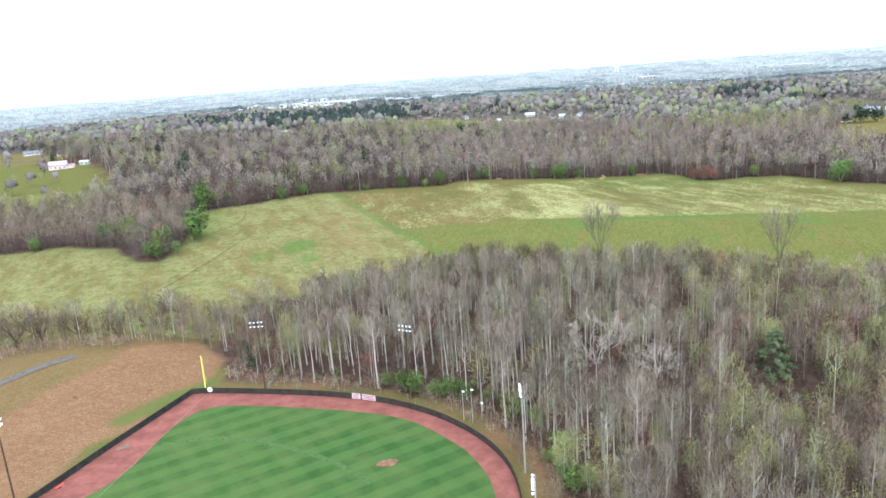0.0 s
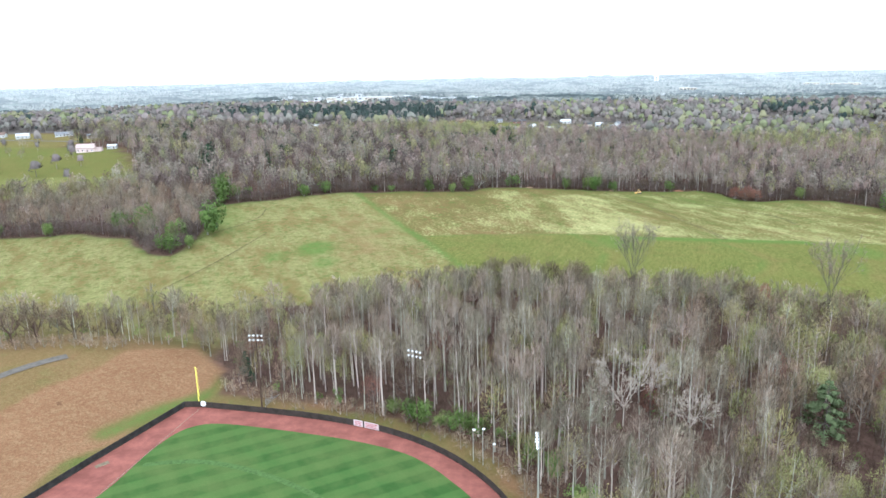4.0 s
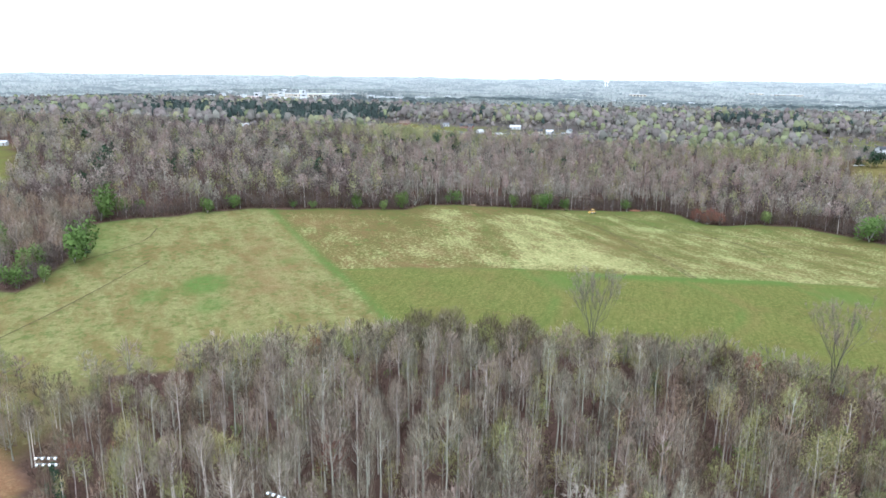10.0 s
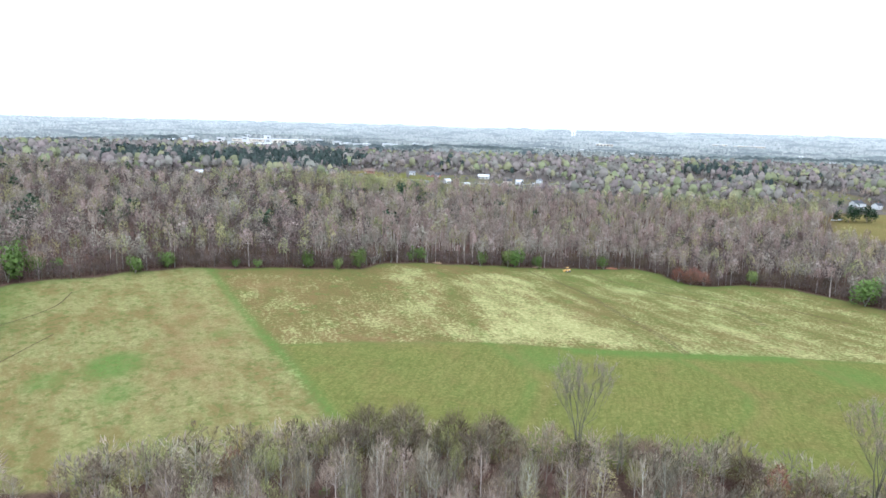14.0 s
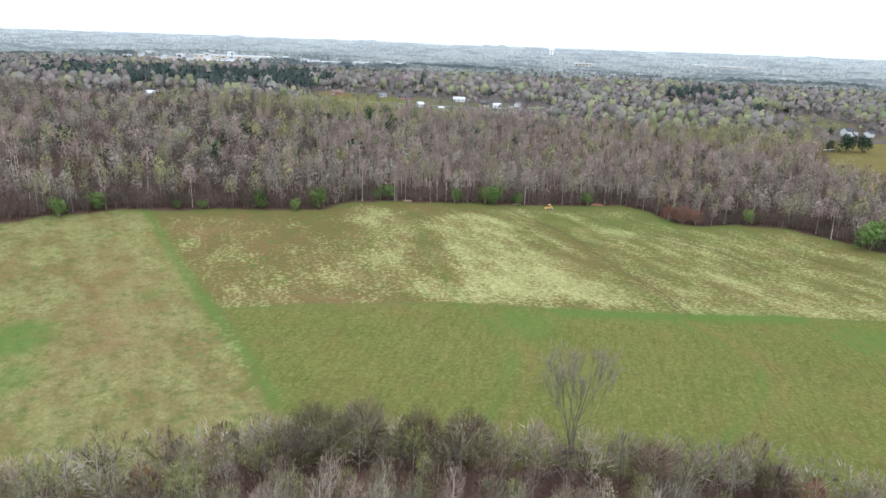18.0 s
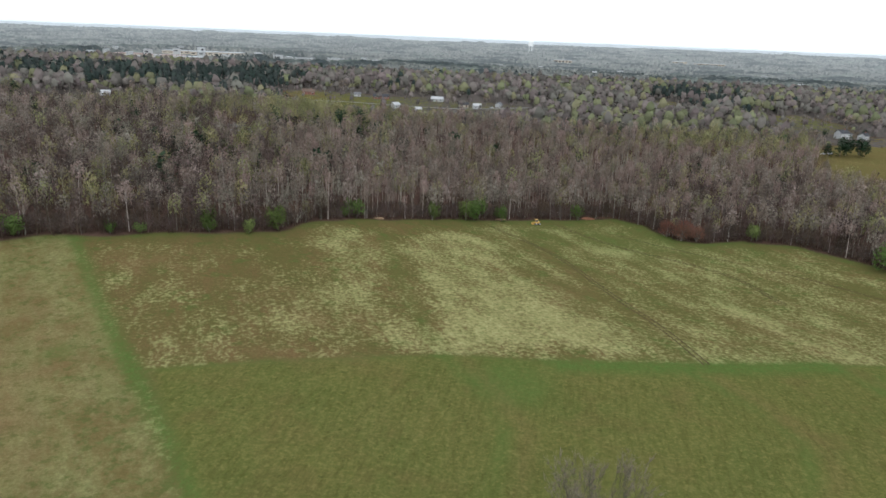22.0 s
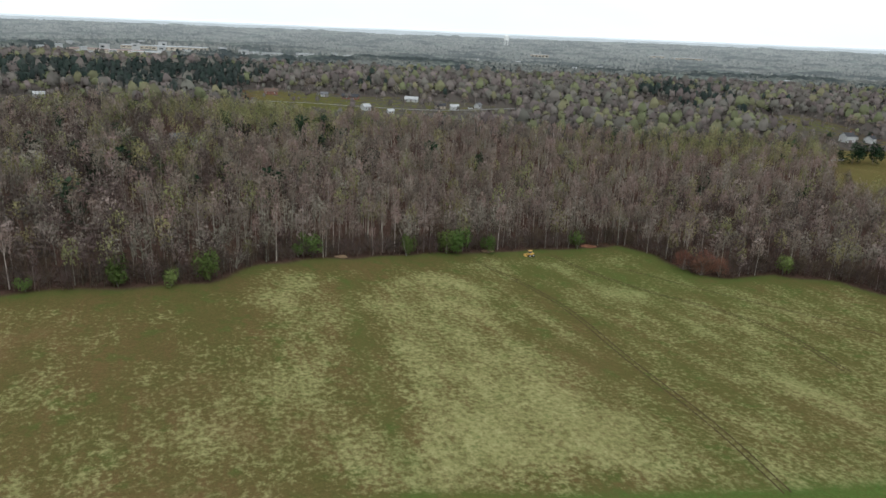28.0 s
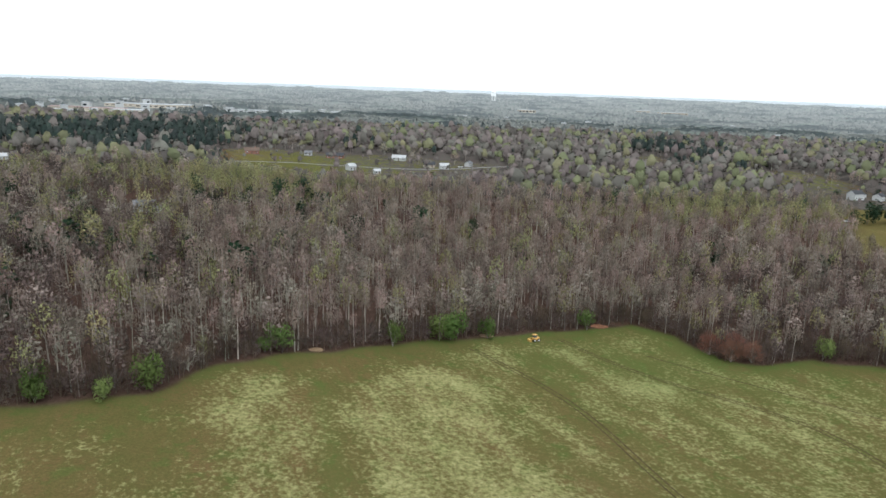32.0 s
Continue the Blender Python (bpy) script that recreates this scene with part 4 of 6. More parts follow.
syc2 = thing_of("sycamore_tree", forked(302, 16, 4, 0.55, 6, 0.42, 0.12, 0.0055, 3, 0.085, 0.28), [M_BARK_PALE, M_SYC_TWIG], "smaller pale-barked bare sycamore in the wood", "tree")
stand(syc2, 29, 175, 1.0, 1.1, True)
oak = thing_of("lone_tree", forked(311, 25, 4, 0.26, 6, 0.3, 0.22, 0.0062, 5, 0.045, 0.1), [M_OAK_BARK, M_OAK_TWIG], "tall grey bare fan-shaped tree at the hay field's edge", "tree")
stand(oak, 25, 279, 1.14, 0.0, True)
stand(oak, 88, 265, 0.95, 2.0)
dark_oak = thing_of("edge_tree", forked(312, 12.5, 4, 0.75, 5, 0.5, 0.16, 0.014, 3, 0.07, 0.16), [M_DARK, M_DARK], "bare dark round-crowned tree beside the hay field", "tree", "trees along the hay field")
for n, (x, y, sc) in enumerate([(-66, 268, 0.95), (-54, 270, 1.0), (-84, 259, 0.85), (-40, 281, 0.75), (-130, 224, 0.9), (-152, 203, 1.2), (-163, 200, 1.35), (-175, 203, 1.5), (-192, 206, 1.6), (-140, 206, 0.85), (-118, 231, 0.8), (-204, 209, 1.4)]):
    stand(dark_oak, x, y, sc, n * 1.3, n == 0)
hedge = thing_of("thicket_tree", hardwood(314, 12.5, 0.06, 5.0, 30, 1300, 0.085, brush=0.3, puff=0.32), [M_DARK, M_DARK], "dense dark brown bare thicket tree by the field", "tree", "trees along the hay field")
for n, (x, y, sc) in enumerate([(-27, 278, 1.0), (-18, 279, 1.05), (-6, 279, 0.95), (4, 278, 1.0), (-33, 274, 0.8), (40, 274, 0.85), (62, 270, 0.8)]):
    stand(hedge, x, y, sc, n * 0.9, n == 0)
maple = thing_of("red_maple", hardwood(316, 11, 0.35, 2.9, 16, 300, 0.05, 120, 0.16), [M_BARK, M_RED], "small maple with red spring buds by the fence", "tree")
stand(maple, -48.8, 181, 1.0, 0, True)
stand(maple, -92, 203, 0.9, 2)
pine = thing_of("pine_tree", conifer(320, 14, 7.0, 4600, 0.32), [M_BARK, M_WHITE_PINE], "soft green white pine among bare trees", "tree")
stand(pine, 61.5, 184.5, 1.0, 0, True)
cedar = thing_of("cedar_tree", conifer(322, 13, 2.6, 700, 0.4), [M_BARK, M_PINE], "dark green cedar in the wood's edge", "tree", "cedars")
for n, (x, y, sc) in enumerate([(-92, 197, 0.6), (-89, 194, 0.5), (40, 262, 0.7), (-185, 330, 0.7), (-178, 345, 0.8), (75, 215, 0.6), (95, 228, 0.7)]):
    stand(cedar, x, y, sc, n, n == 0, sc * 1.5)
yellow = thing_of("budding_tree", hardwood(330, 18, 0.34, 3.9, 18, 220, 0.05, 1100, 0.21, boughs=40), [M_BARK_PALE, M_SPRING], "slender pale tree in yellow-green new leaf", "tree", "trees in new leaf")
for n, (x, y, sc) in enumerate([(3.5, 131, 0.75), (8.5, 126, 0.7), (38, 128, 0.95), (44, 133, 0.8), (12.4, 139.4, 0.75), (17.5, 133, 0.7), (24, 141, 0.8), (36, 143, 0.85), (41, 139, 0.7), (54, 148, 0.8), (50, 128, 0.85), (58, 132, 0.8), (30, 118, 0.8), (14, 116, 0.75), (70, 123, 0.85), (-70, 199, 1.1), (-58, 202, 1.15), (-82, 208, 1.0), (-76, 195, 1.0), (-64, 193, 0.9), (62, 194, 1.05), (66, 198, 0.9), (20, 122, 0.8), (29, 131, 0.9), (80, 181, 0.8), (92, 190, 0.75), (72, 205, 0.8), (-38, 255, 0.8), (12, 262, 0.8), (-10, 258, 0.75), (-5, 271, 0.62), (-31, 262, 0.7), (36, 266, 0.6), (48, 258, 0.7), (72, 250, 0.7), (-76, 246, 0.65), (95, 244, 0.75), (110, 236, 0.7), (88, 226, 0.8), (76, 218, 0.8), (104, 214, 0.8), (118, 224, 0.75), (84, 204, 0.85), (98, 200, 0.8)]):
    stand(yellow, x, y, sc, n * 2.1, n == 0)

# -- green bushes along the edges --
bush = [thing_of("bush", shp, [M_BARK, M_BUSH], "rounded bush in fresh green leaf at the wood's edge", "bush", "green bushes") for shp in SHRUB]
BUSHES = [(-156.5, 418, 1.45), (-146, 430, 1.3), (-118, 438, 0.95), (-108, 441, 1.0), (-86, 449, 0.8), (-63, 460, 1.2), (-36, 493, 1.35), (-41, 492, 0.9), (13, 523, 1.0), (17, 525, 0.9),
          (73, 552, 1.3), (152, 523, 1.5), (192, 477, 1.5), (-88, 451, 1.0), (-181, 306, 1.5), (-176, 313, 1.2), (-186, 321, 1.2), (-178, 335, 1.4), (-225, 338, 1.7), (-209, 336, 1.7), (-215, 340, 1.4),
          (-202, 394, 1.4), (-196, 406, 1.5), (-191, 410, 1.2), (-72, 453, 0.8), (-3, 511, 0.7), (-262, 330, 1.2), (-292, 328, 1.2), (31, 532, 0.8)]
for n, (x, y, sc) in enumerate(BUSHES):
    sc *= 0.72 if -130 < x < -50 else 1.0
    stand(bush[n % 4], x + (2.5 if x < -160 else 0.8), y - (1.5 if x < -160 else 3.0), sc * (1.25 + 0.3 * ((n * 3) % 4) / 3), n * 1.7, n < 4, sc * (0.95 + 0.3 * ((n * 7) % 5) / 4))
for n, (x, y, sc) in enumerate([(-38, 178, 0.8), (-34, 177, 0.9), (-31, 175.5, 0.85), (-28, 176, 0.9), (-25, 174, 0.75), (-20, 172.5, 0.7), (-15, 171.5, 0.75), (-11, 168.5, 0.8), (-7, 164, 0.7), (-3, 157, 0.75),
                                (2, 141, 0.9), (3.5, 136, 1.0), (6, 129, 0.9), (5, 146, 0.8), (-60, 184, 0.55), (-66, 187, 0.5), (-44, 182, 0.55)]):
    stand(bush[n % 4], x, y, sc, n * 1.1)
ruddy = thing_of("thicket_tree", hardwood(318, 9, 0.05, 4.2, 26, 900, 0.1, brush=0.5), [M_BARK, M_RED], "dense reddish brown thicket at the field's far edge", "tree", "trees along the hay field")
for n, (x, y, sc) in enumerate([(114, 527, 0.9), (119, 520, 1.0), (126, 519, 0.95), (122, 526, 1.1)]):
    stand(ruddy, x, y, sc, n, n == 0)
dead = thing_of("fallen_tree", hardwood(319, 7, 0.08, 4.0, 22, 140, 0.07, low=-0.3, brush=0.1), [M_BARK_PALE, M_BARK_PALE], "pale dead tree with bare branches at the wood's edge", "tree")
stand(dead, -57, 470, 1.0, 0, True)

# -- the wood beyond the hay field --
def in_far(x, y):
    ok = (signed(x, y, FIELD) > 1.0) & (y > 290) & ~((x < -168) & (x > -330) & (y < 400)) & (x < 0.66 * (y - 30) + 20) & (x > -0.98 * y)
    for p in PASTURES:
        ok &= signed(x, y, p) > 2
    return ok

spots = np.concatenate([scatter(in_far, -180, 230, 400, 640, 5.3, rng, 0.62, 1.22), scatter(in_far, -620, -180, 296, 640, 6.8, rng, 0.66, 1.2), scatter(in_far, 230, 420, 380, 640, 6.8, rng, 0.7, 1.2), scatter(in_far, -620, 500, 640, 780, 6.9, rng, 0.7, 1.25)])
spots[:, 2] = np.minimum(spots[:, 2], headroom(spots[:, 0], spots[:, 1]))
chance = rng.uniform(0, 1, len(spots))
up = ease((land(spots[:, 0], spots[:, 1]) - 28) / 9)
patch = 0.5 + 0.5 * np.sin(spots[:, 0] / 37 + 1.3 * np.sin(spots[:, 1] / 41)) * np.sin(spots[:, 1] / 33 + 0.5)
yel = np.exp(-(((spots[:, 0] + 100) / 55) ** 2 + ((spots[:, 1] - 735) / 60) ** 2)) * 1.0 + np.exp(-(((spots[:, 0] - 215) / 75) ** 2 + ((spots[:, 1] - 735) / 45) ** 2)) * 0.9
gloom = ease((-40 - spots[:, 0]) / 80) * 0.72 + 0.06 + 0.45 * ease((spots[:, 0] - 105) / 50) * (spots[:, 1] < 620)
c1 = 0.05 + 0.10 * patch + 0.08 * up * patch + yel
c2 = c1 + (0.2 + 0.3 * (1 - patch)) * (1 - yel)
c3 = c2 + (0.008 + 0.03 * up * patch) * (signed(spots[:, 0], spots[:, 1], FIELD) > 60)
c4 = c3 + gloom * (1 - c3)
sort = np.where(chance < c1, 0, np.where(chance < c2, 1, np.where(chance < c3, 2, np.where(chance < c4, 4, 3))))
strew("far_budding_woodland", FAR_LEAFY, spots[sort == 0], [M_BARK, M_OLIVE], "hardwoods in pale new leaf beyond the field", "woodland", rng)
strew("far_woodland", FAR_ROUND, spots[sort == 1], [M_BARK, M_FAR_GREY], "round bare grey hardwoods beyond the hay field", "woodland", rng)
strew("far_pines", FAR_PINE, spots[sort == 2], [M_BARK, M_PINE], "dark green pines among bare hardwoods", "woodland", rng)
strew("far_woodland", FAR_TALL, spots[sort == 3], [M_TRUNK, M_FAR_BROWN], "tall bare brown hardwoods beyond the hay field", "woodland", rng)
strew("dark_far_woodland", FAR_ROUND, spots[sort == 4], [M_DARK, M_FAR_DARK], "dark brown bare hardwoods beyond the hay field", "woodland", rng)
rim = scatter(lambda x, y: (signed(x, y, FIELD) > 0.5) & (line_far(x, y, FAR_EDGE) < 9), -330, 260, 290, 570, 2.4, rng, 0.7, 1.7)
strew("wood_edge_brush", LOW, rim, [M_DARK, M_FAR_DARK], "bare brown brush along the far wood", "undergrowth", rng)
thick = scatter(lambda x, y: (signed(x, y, FIELD) > 2) & (signed(x, y, PASTURES[0]) > 3), -330, -168, 300, 400, 7.6, rng, 0.75, 1.15)
strew("domed_woodland", DOME, thick[::2], [M_BARK, M_BUD], "dense brown rounded trees west of the hay field", "woodland", rng)
strew("domed_woodland", DOME, thick[1::2], [M_BARK, M_TWIG], "dense grey rounded trees west of the hay field", "woodland", rng)
skirt = scatter(lambda x, y: (signed(x, y, FIELD) > 1) & (line_far(x, y, FAR_EDGE) < 12), -170, 230, 390, 570, 5.6, rng, 0.42, 0.78)
strew("domed_woodland", DOME, skirt, [M_DARK, M_DARK], "low dark brown rounded trees fringing the far wood", "woodland", rng)
dark_pine = thing_of("pine_tree", shrub(324, 15, 5.8, 620, 0.8), [M_BARK, M_PINE], "dark green pine standing above bare hardwoods", "tree", "pines in the far wood")
for n, (x, y, sc) in enumerate([(8, 657, 1.05), (-51, 588, 0.85), (-22, 640, 0.75), (40, 668, 0.7), (60, 640, 0.6), (-60, 700, 1.0), (-72, 690, 1.0), (-118, 690, 0.9), (-100, 668, 0.8), (100, 690, 0.6)]):
    stand(dark_pine, x, y, sc, n, n == 0)

# ---- the ball park ----
def striped_grass():
    m, n, l, b = material("mown_outfield_grass", 0.9)
    g = n.new("ShaderNodeNewGeometry")
    out = []
    for turn, wide in ((radians(-38), 6.4), (radians(52), 6.4)):
        mp = n.new("ShaderNodeMapping")
        mp.inputs["Rotation"].default_value = (0, 0, turn)
        l.new(g.outputs["Position"], mp.inputs["Vector"])
        sp = n.new("ShaderNodeSeparateXYZ")
        l.new(mp.outputs["Vector"], sp.inputs[0])
        w = n.new("ShaderNodeMath")
        w.operation = "SINE"
        sc = n.new("ShaderNodeMath")
        sc.operation = "MULTIPLY"
        sc.inputs[1].default_value = 2 * math.pi / wide
        l.new(sp.outputs["Y"], sc.inputs[0])
        l.new(sc.outputs[0], w.inputs[0])
        r = n.new("ShaderNodeMapRange")
        r.inputs[1].default_value, r.inputs[2].default_value = -0.35, 0.35
        l.new(w.outputs[0], r.inputs[0])
        out.append(r.outputs[0])
    both = blend(n, l, 0.25, out[0], out[1])
    c = blend(n, l, both, (0.026, 0.056, 0.015), (0.048, 0.086, 0.024))
    c = blend(n, l, maths(n, l, "MULTIPLY", grain(n, l, 0.09, 5, 0.7), 0.55), c, (0.085, 0.10, 0.034))
    c = blend(n, l, maths(n, l, "MULTIPLY", grain(n, l, 2.5, 4), 0.35), c, (0.035, 0.07, 0.018))
    l.new(c, b.inputs["Base Color"])
    return m


M_GRASS = striped_grass()
M_CLAY = plain("red_crushed_brick", (0.165, 0.062, 0.048), 0.95, 0.28, 0.25)
M_SCREEN = plain("dark_windscreen_fabric", (0.035, 0.033, 0.03), 0.8, 0.35, 0.6)
M_BROWN_SCREEN = plain("weathered_brown_screen", (0.042, 0.034, 0.029), 0.85, 0.35, 0.6)
M_POST = plain("galvanised_steel", (0.32, 0.32, 0.31), 0.5, 0.2, 2.0, 0.6)
M_YELLOW = plain("yellow_painted_steel", (0.80, 0.68, 0.12), 0.5, 0.12, 1.0)
M_WOOD = plain("dark_weathered_pole_timber", (0.075, 0.05, 0.036), 0.85, 0.3, 1.5)
M_PALE = plain("pale_concrete_pole", (0.27, 0.26, 0.22), 0.7, 0.15, 1.5)
M_WHITE = plain("white_paint", (0.80, 0.80, 0.78), 0.5, 0.1, 1.0)
M_CHALK = plain("chalk_line", (0.17, 0.15, 0.11), 0.9, 0.35, 1.0)
M_REDPAINT = plain("red_plastic", (0.50, 0.06, 0.05), 0.5, 0.2, 2.0)
M_BANNER = plain("printed_white_vinyl", (0.50, 0.42, 0.42), 0.5, 0.1, 1.5)
M_INK = plain("maroon_print", (0.30, 0.05, 0.07), 0.5, 0.15, 2.0)
M_ASPHALT = plain("grey_asphalt", (0.095, 0.088, 0.082), 0.9, 0.35, 0.5)

GRASS_EDGE = [(-108.0, 60.0), (-105.6, 119.5), (-98.6, 130.5), (-96.9, 140.2), (-97.3, 154.1), (-96.0, 163.5), (-93.2, 168.0), (-88.5, 170.2), (-80, 170.0), (-64.2, 168.4), (-50, 166.4), (-37.0, 162.8), (-29.5, 157.8),
              (-23.7, 152.1), (-19.5, 147.8), (-16.2, 143.0), (-12.8, 136.5), (-10.8, 130.0), (-9.6, 121.0), (-9.2, 108.0), (-9.5, 60.0)]


def smooth_line(pts, times=2):
    """Corners cut to make a bend of short straights."""
    for _ in range(times):
        out = [pts[0]]
        for a, b in zip(pts, pts[1:]):
            out += [(0.75 * a[0] + 0.25 * b[0], 0.75 * a[1] + 0.25 * b[1]), (0.25 * a[0] + 0.75 * b[0], 0.25 * a[1] + 0.75 * b[1])]
        pts = out + [pts[-1]]
    return pts


def sheet(name, outline, z, mat, label, category, thick=0.0):
    bm = bmesh.new()
    f = bm.faces.new([bm.verts.new((x, y, z)) for x, y in outline])
    bmesh.ops.triangulate(bm, faces=[f])
    if f.is_valid and f.normal.z < 0:
        bmesh.ops.reverse_faces(bm, faces=bm.faces[:])
    bmesh.ops.recalc_face_normals(bm, faces=bm.faces[:])
    for q in bm.faces:
        if q.normal.z < 0:
            q.normal_flip()
    return tagged(part(name, bm, mat), label, category, kind="structure")


CORNER = FENCE[:3] + smooth_line(FENCE[3:])
sheet("warning_track", [(-123, 60)] + CORNER + [(-4.4, 60)], PARK_Z + 0.02, M_CLAY, "red crushed-brick warning track inside the fence", "warning track")
sheet("outfield_grass", smooth_line(GRASS_EDGE), PARK_Z + 0.045, M_GRASS, "dark green outfield grass mown in stripes", "grass")
sheet("chalk_line", [(-96.5, 177.6), (-96.38, 177.6), (-98.55, 110), (-98.67, 110)], PARK_Z + 0.06, M_CHALK, "faint white foul line across the track and grass", "line")
sheet("bare_patch", smooth_line([(-38.4, 139.6), (-38, 142), (-33.4, 143), (-34, 139.8), (-36, 139.2), (-38.4, 139.6)]), PARK_Z + 0.06, plain("worn_reddish_soil", (0.155, 0.085, 0.052), 0.95, 0.35, 0.8), "worn reddish bare patch in the outfield", "bare patch")
sheet("turf_mat", [(-106.3, 147), (-104.6, 149.6), (-103.4, 148.6), (-105.2, 146.2)], PARK_Z + 0.05, plain("faded_green_turf", (0.13, 0.105, 0.07), 0.95, 0.3, 1.0), "small green turf patch on the track", "mat")


ribbon_at = [(-95.2, 149.1), (-86.5, 151.9), (-79.8, 152.3), (-70.9, 150.8), (-58.9, 146.8), (-47.0, 140.4), (-38, 133)]
line = smooth_line(ribbon_at)
sheet("mown_arc", [(x, y + 0.9) for x, y in line] + [(x, y - 0.9) for x, y in line[::-1]], PARK_Z + 0.06, plain("pale_worn_grass", (0.052, 0.088, 0.026), 0.95, 0.3, 1.0),
          "pale worn arc across the outfield grass", "grass")


def build_fence():
    """Outfield fence: a post every few metres, a screen panel and a rail cap in each bay."""
    root = tagged(new("outfield_fence"), "low outfield fence with dark fabric screens", "fence")
    root.location = (CORNER[0][0], CORNER[0][1], PARK_Z)
    pts, bays = CORNER, []
    for (ax, ay), (bx, by) in zip(pts, pts[1:]):
        d = math.hypot(bx - ax, by - ay)
        k = max(1, round(d / 3.0))
        bays += [((ax + (bx - ax) * i / k, ay + (by - ay) * i / k), (ax + (bx - ax) * (i + 1) / k, ay + (by - ay) * (i + 1) / k)) for i in range(k)]
    for n, ((ax, ay), (bx, by)) in enumerate(bays):
        d, a = math.hypot(bx - ax, by - ay), math.atan2(by - ay, bx - ax)
        left_side = ay < 176 and ax < -100
        for name, bm, mat in (("post", tube(0.04, 0.04, -0.1, 1.78, 6), M_SCREEN),
                              ("screen", box(0.05, d - 0.05, -0.03, 0.03, 0.05, 1.62), M_SCREEN if left_side else M_BROWN_SCREEN),
                              ("rail", box(0.0, d, -0.05, 0.05, 1.63, 1.71), M_SCREEN if left_side else M_BROWN_SCREEN)):
            ob = part(name, bm, mat, root)
            ob.matrix_basis = pose(ax - root.location.x, ay - root.location.y, 0, 0, 0, math.degrees(a))


build_fence()


def build_foul_pole():
    root = tagged(new("foul_pole"), "tall yellow foul pole behind the corner of the fence", "foul pole")
    root.location = (-97.4, 178.9, PARK_Z)
    part("pole", tube(0.14, 0.11, -0.2, 11.2, 12), M_YELLOW, root)
    part("cap", tube(0.15, 0.04, 11.2, 11.4, 12), M_YELLOW, root)
    wing = bmesh.new()
    for i in range(24):
        box(0.12, 0.4, -0.012, 0.012, 2.6 + i * 0.36, 2.66 + i * 0.36, wing)
    box(0.38, 0.41, -0.02, 0.02, 2.5, 11.0, wing)
    part("wing_screen", wing, M_YELLOW, root)


build_foul_pole()


def build_light(x, y, h, turn, mat, heads, label):
    """A field lamp post: shaft, two cross arms and a row of round floodlights on each."""
    root = tagged(new("light_pole"), label, "light pole", "field lights")
    root.matrix_basis = pose(x, y, PARK_Z, 0, 0, turn)
    part("shaft", tube(0.24, 0.13, -0.3, h, 12), mat, root)
    for r in range(2):
        z = h - 0.35 - 1.25 * r
        part("cross_arm", box(-1.9, 1.9, -0.07, 0.07, z - 0.07, z + 0.07), M_POST, root)
        for i in range(heads):
            bm = bmesh.new()
            m = Matrix.Translation((-1.65 + 3.3 * i / (heads - 1), 0.32, z + 0.05)) @ Matrix.Rotation(radians(62), 4, "X")
            bmesh.ops.create_cone(bm, cap_ends=True, segments=12, radius1=0.24, radius2=0.12, depth=0.34, matrix=m)
            lamp = part("floodlight", bm, M_WHITE, root, "white round floodlight")
            part("bracket", box(-1.69 + 3.3 * i / (heads - 1), -1.61 + 3.3 * i / (heads - 1), 0.0, 0.25, z - 0.04, z + 0.04), M_POST, lamp)


build_light(-115.0, 122.8, 20.6, -70, M_WOOD, 4, "dark timber light pole with white floodlights, behind the fence")
build_light(-79.6, 179.6, 21.2, 188, M_WOOD, 4, "dark timber light pole with white floodlights, near the wood")
build_light(-35.8, 173.4, 21.4, 160, M_WOOD, 4, "dark timber light pole with white floodlights, at the fence")
build_light(-4.6, 137.2, 20.4, 96, M_PALE, 4, "pale concrete light pole with white floodlights")
build_light(-2.0, 102.5, 20.4, 90, M_PALE, 4, "pale concrete light pole with white floodlights")


def build_post(x, y, h):
    root = tagged(new("flood_post"), "slim cream post with a small lamp behind the fence", "post", "cream posts")
    root.location = (x, y, PARK_Z)
    part("shaft", tube(0.11, 0.08, -0.2, h, 10), M_PALE, root)
    part("lamp_head", box(-0.1, 0.55, -0.14, 0.14, h - 0.35, h - 0.05), M_WHITE, root)
    part("cap", tube(0.1, 0.03, h, h + 0.12, 10), M_WHITE, root)


build_post(-20.2, 161.2, 8.0)
build_post(-17.8, 159.6, 9.2)
build_post(-15.6, 160.8, 5.0)


def build_banner(t, wide):
    """A vinyl banner on the fence; its print is not readable."""
    i = next(k for k, (x, y) in enumerate(CORNER) if x > t)
    (ax, ay), (bx, by) = CORNER[i - 1], CORNER[i]
    a = math.degrees(math.atan2(by - ay, bx - ax))
    y = ay + (by - ay) * (t - ax) / (bx - ax)
    root = tagged(new("banner"), "white vinyl banner with dark print on the fence", "banner", "banners")
    root.matrix_basis = pose(t, y, PARK_Z, 0, 0, a)
    part("cloth", box(0, wide, -0.10, -0.06, 0.15, 1.8), M_BANNER, root)
    for k in range(3):
        part("print_bar", box(0.3, wide - 0.3 - 0.35 * (k % 2), -0.115, -0.1, 0.4 + 0.45 * k, 0.6 + 0.45 * k), M_INK, root)


build_banner(-52.3, 2.6)
build_banner(-49.3, 4.2)

sign = tagged(new("distance_sign"), "round white sign on the fence corner", "sign")
sign.location = (-95.6, 178.0, PARK_Z)
bm = bmesh.new()
bmesh.ops.create_cone(bm, cap_ends=True, segments=20, radius1=0.75, radius2=0.75, depth=0.05, matrix=Matrix.Translation((0, -0.16, 1.25)) @ Matrix.Rotation(radians(90), 4, "X"))
part("disc", bm, M_WHITE, sign)
part("number_bar", box(-0.4, 0.4, -0.2, -0.19, 1.12, 1.38), M_INK, sign)

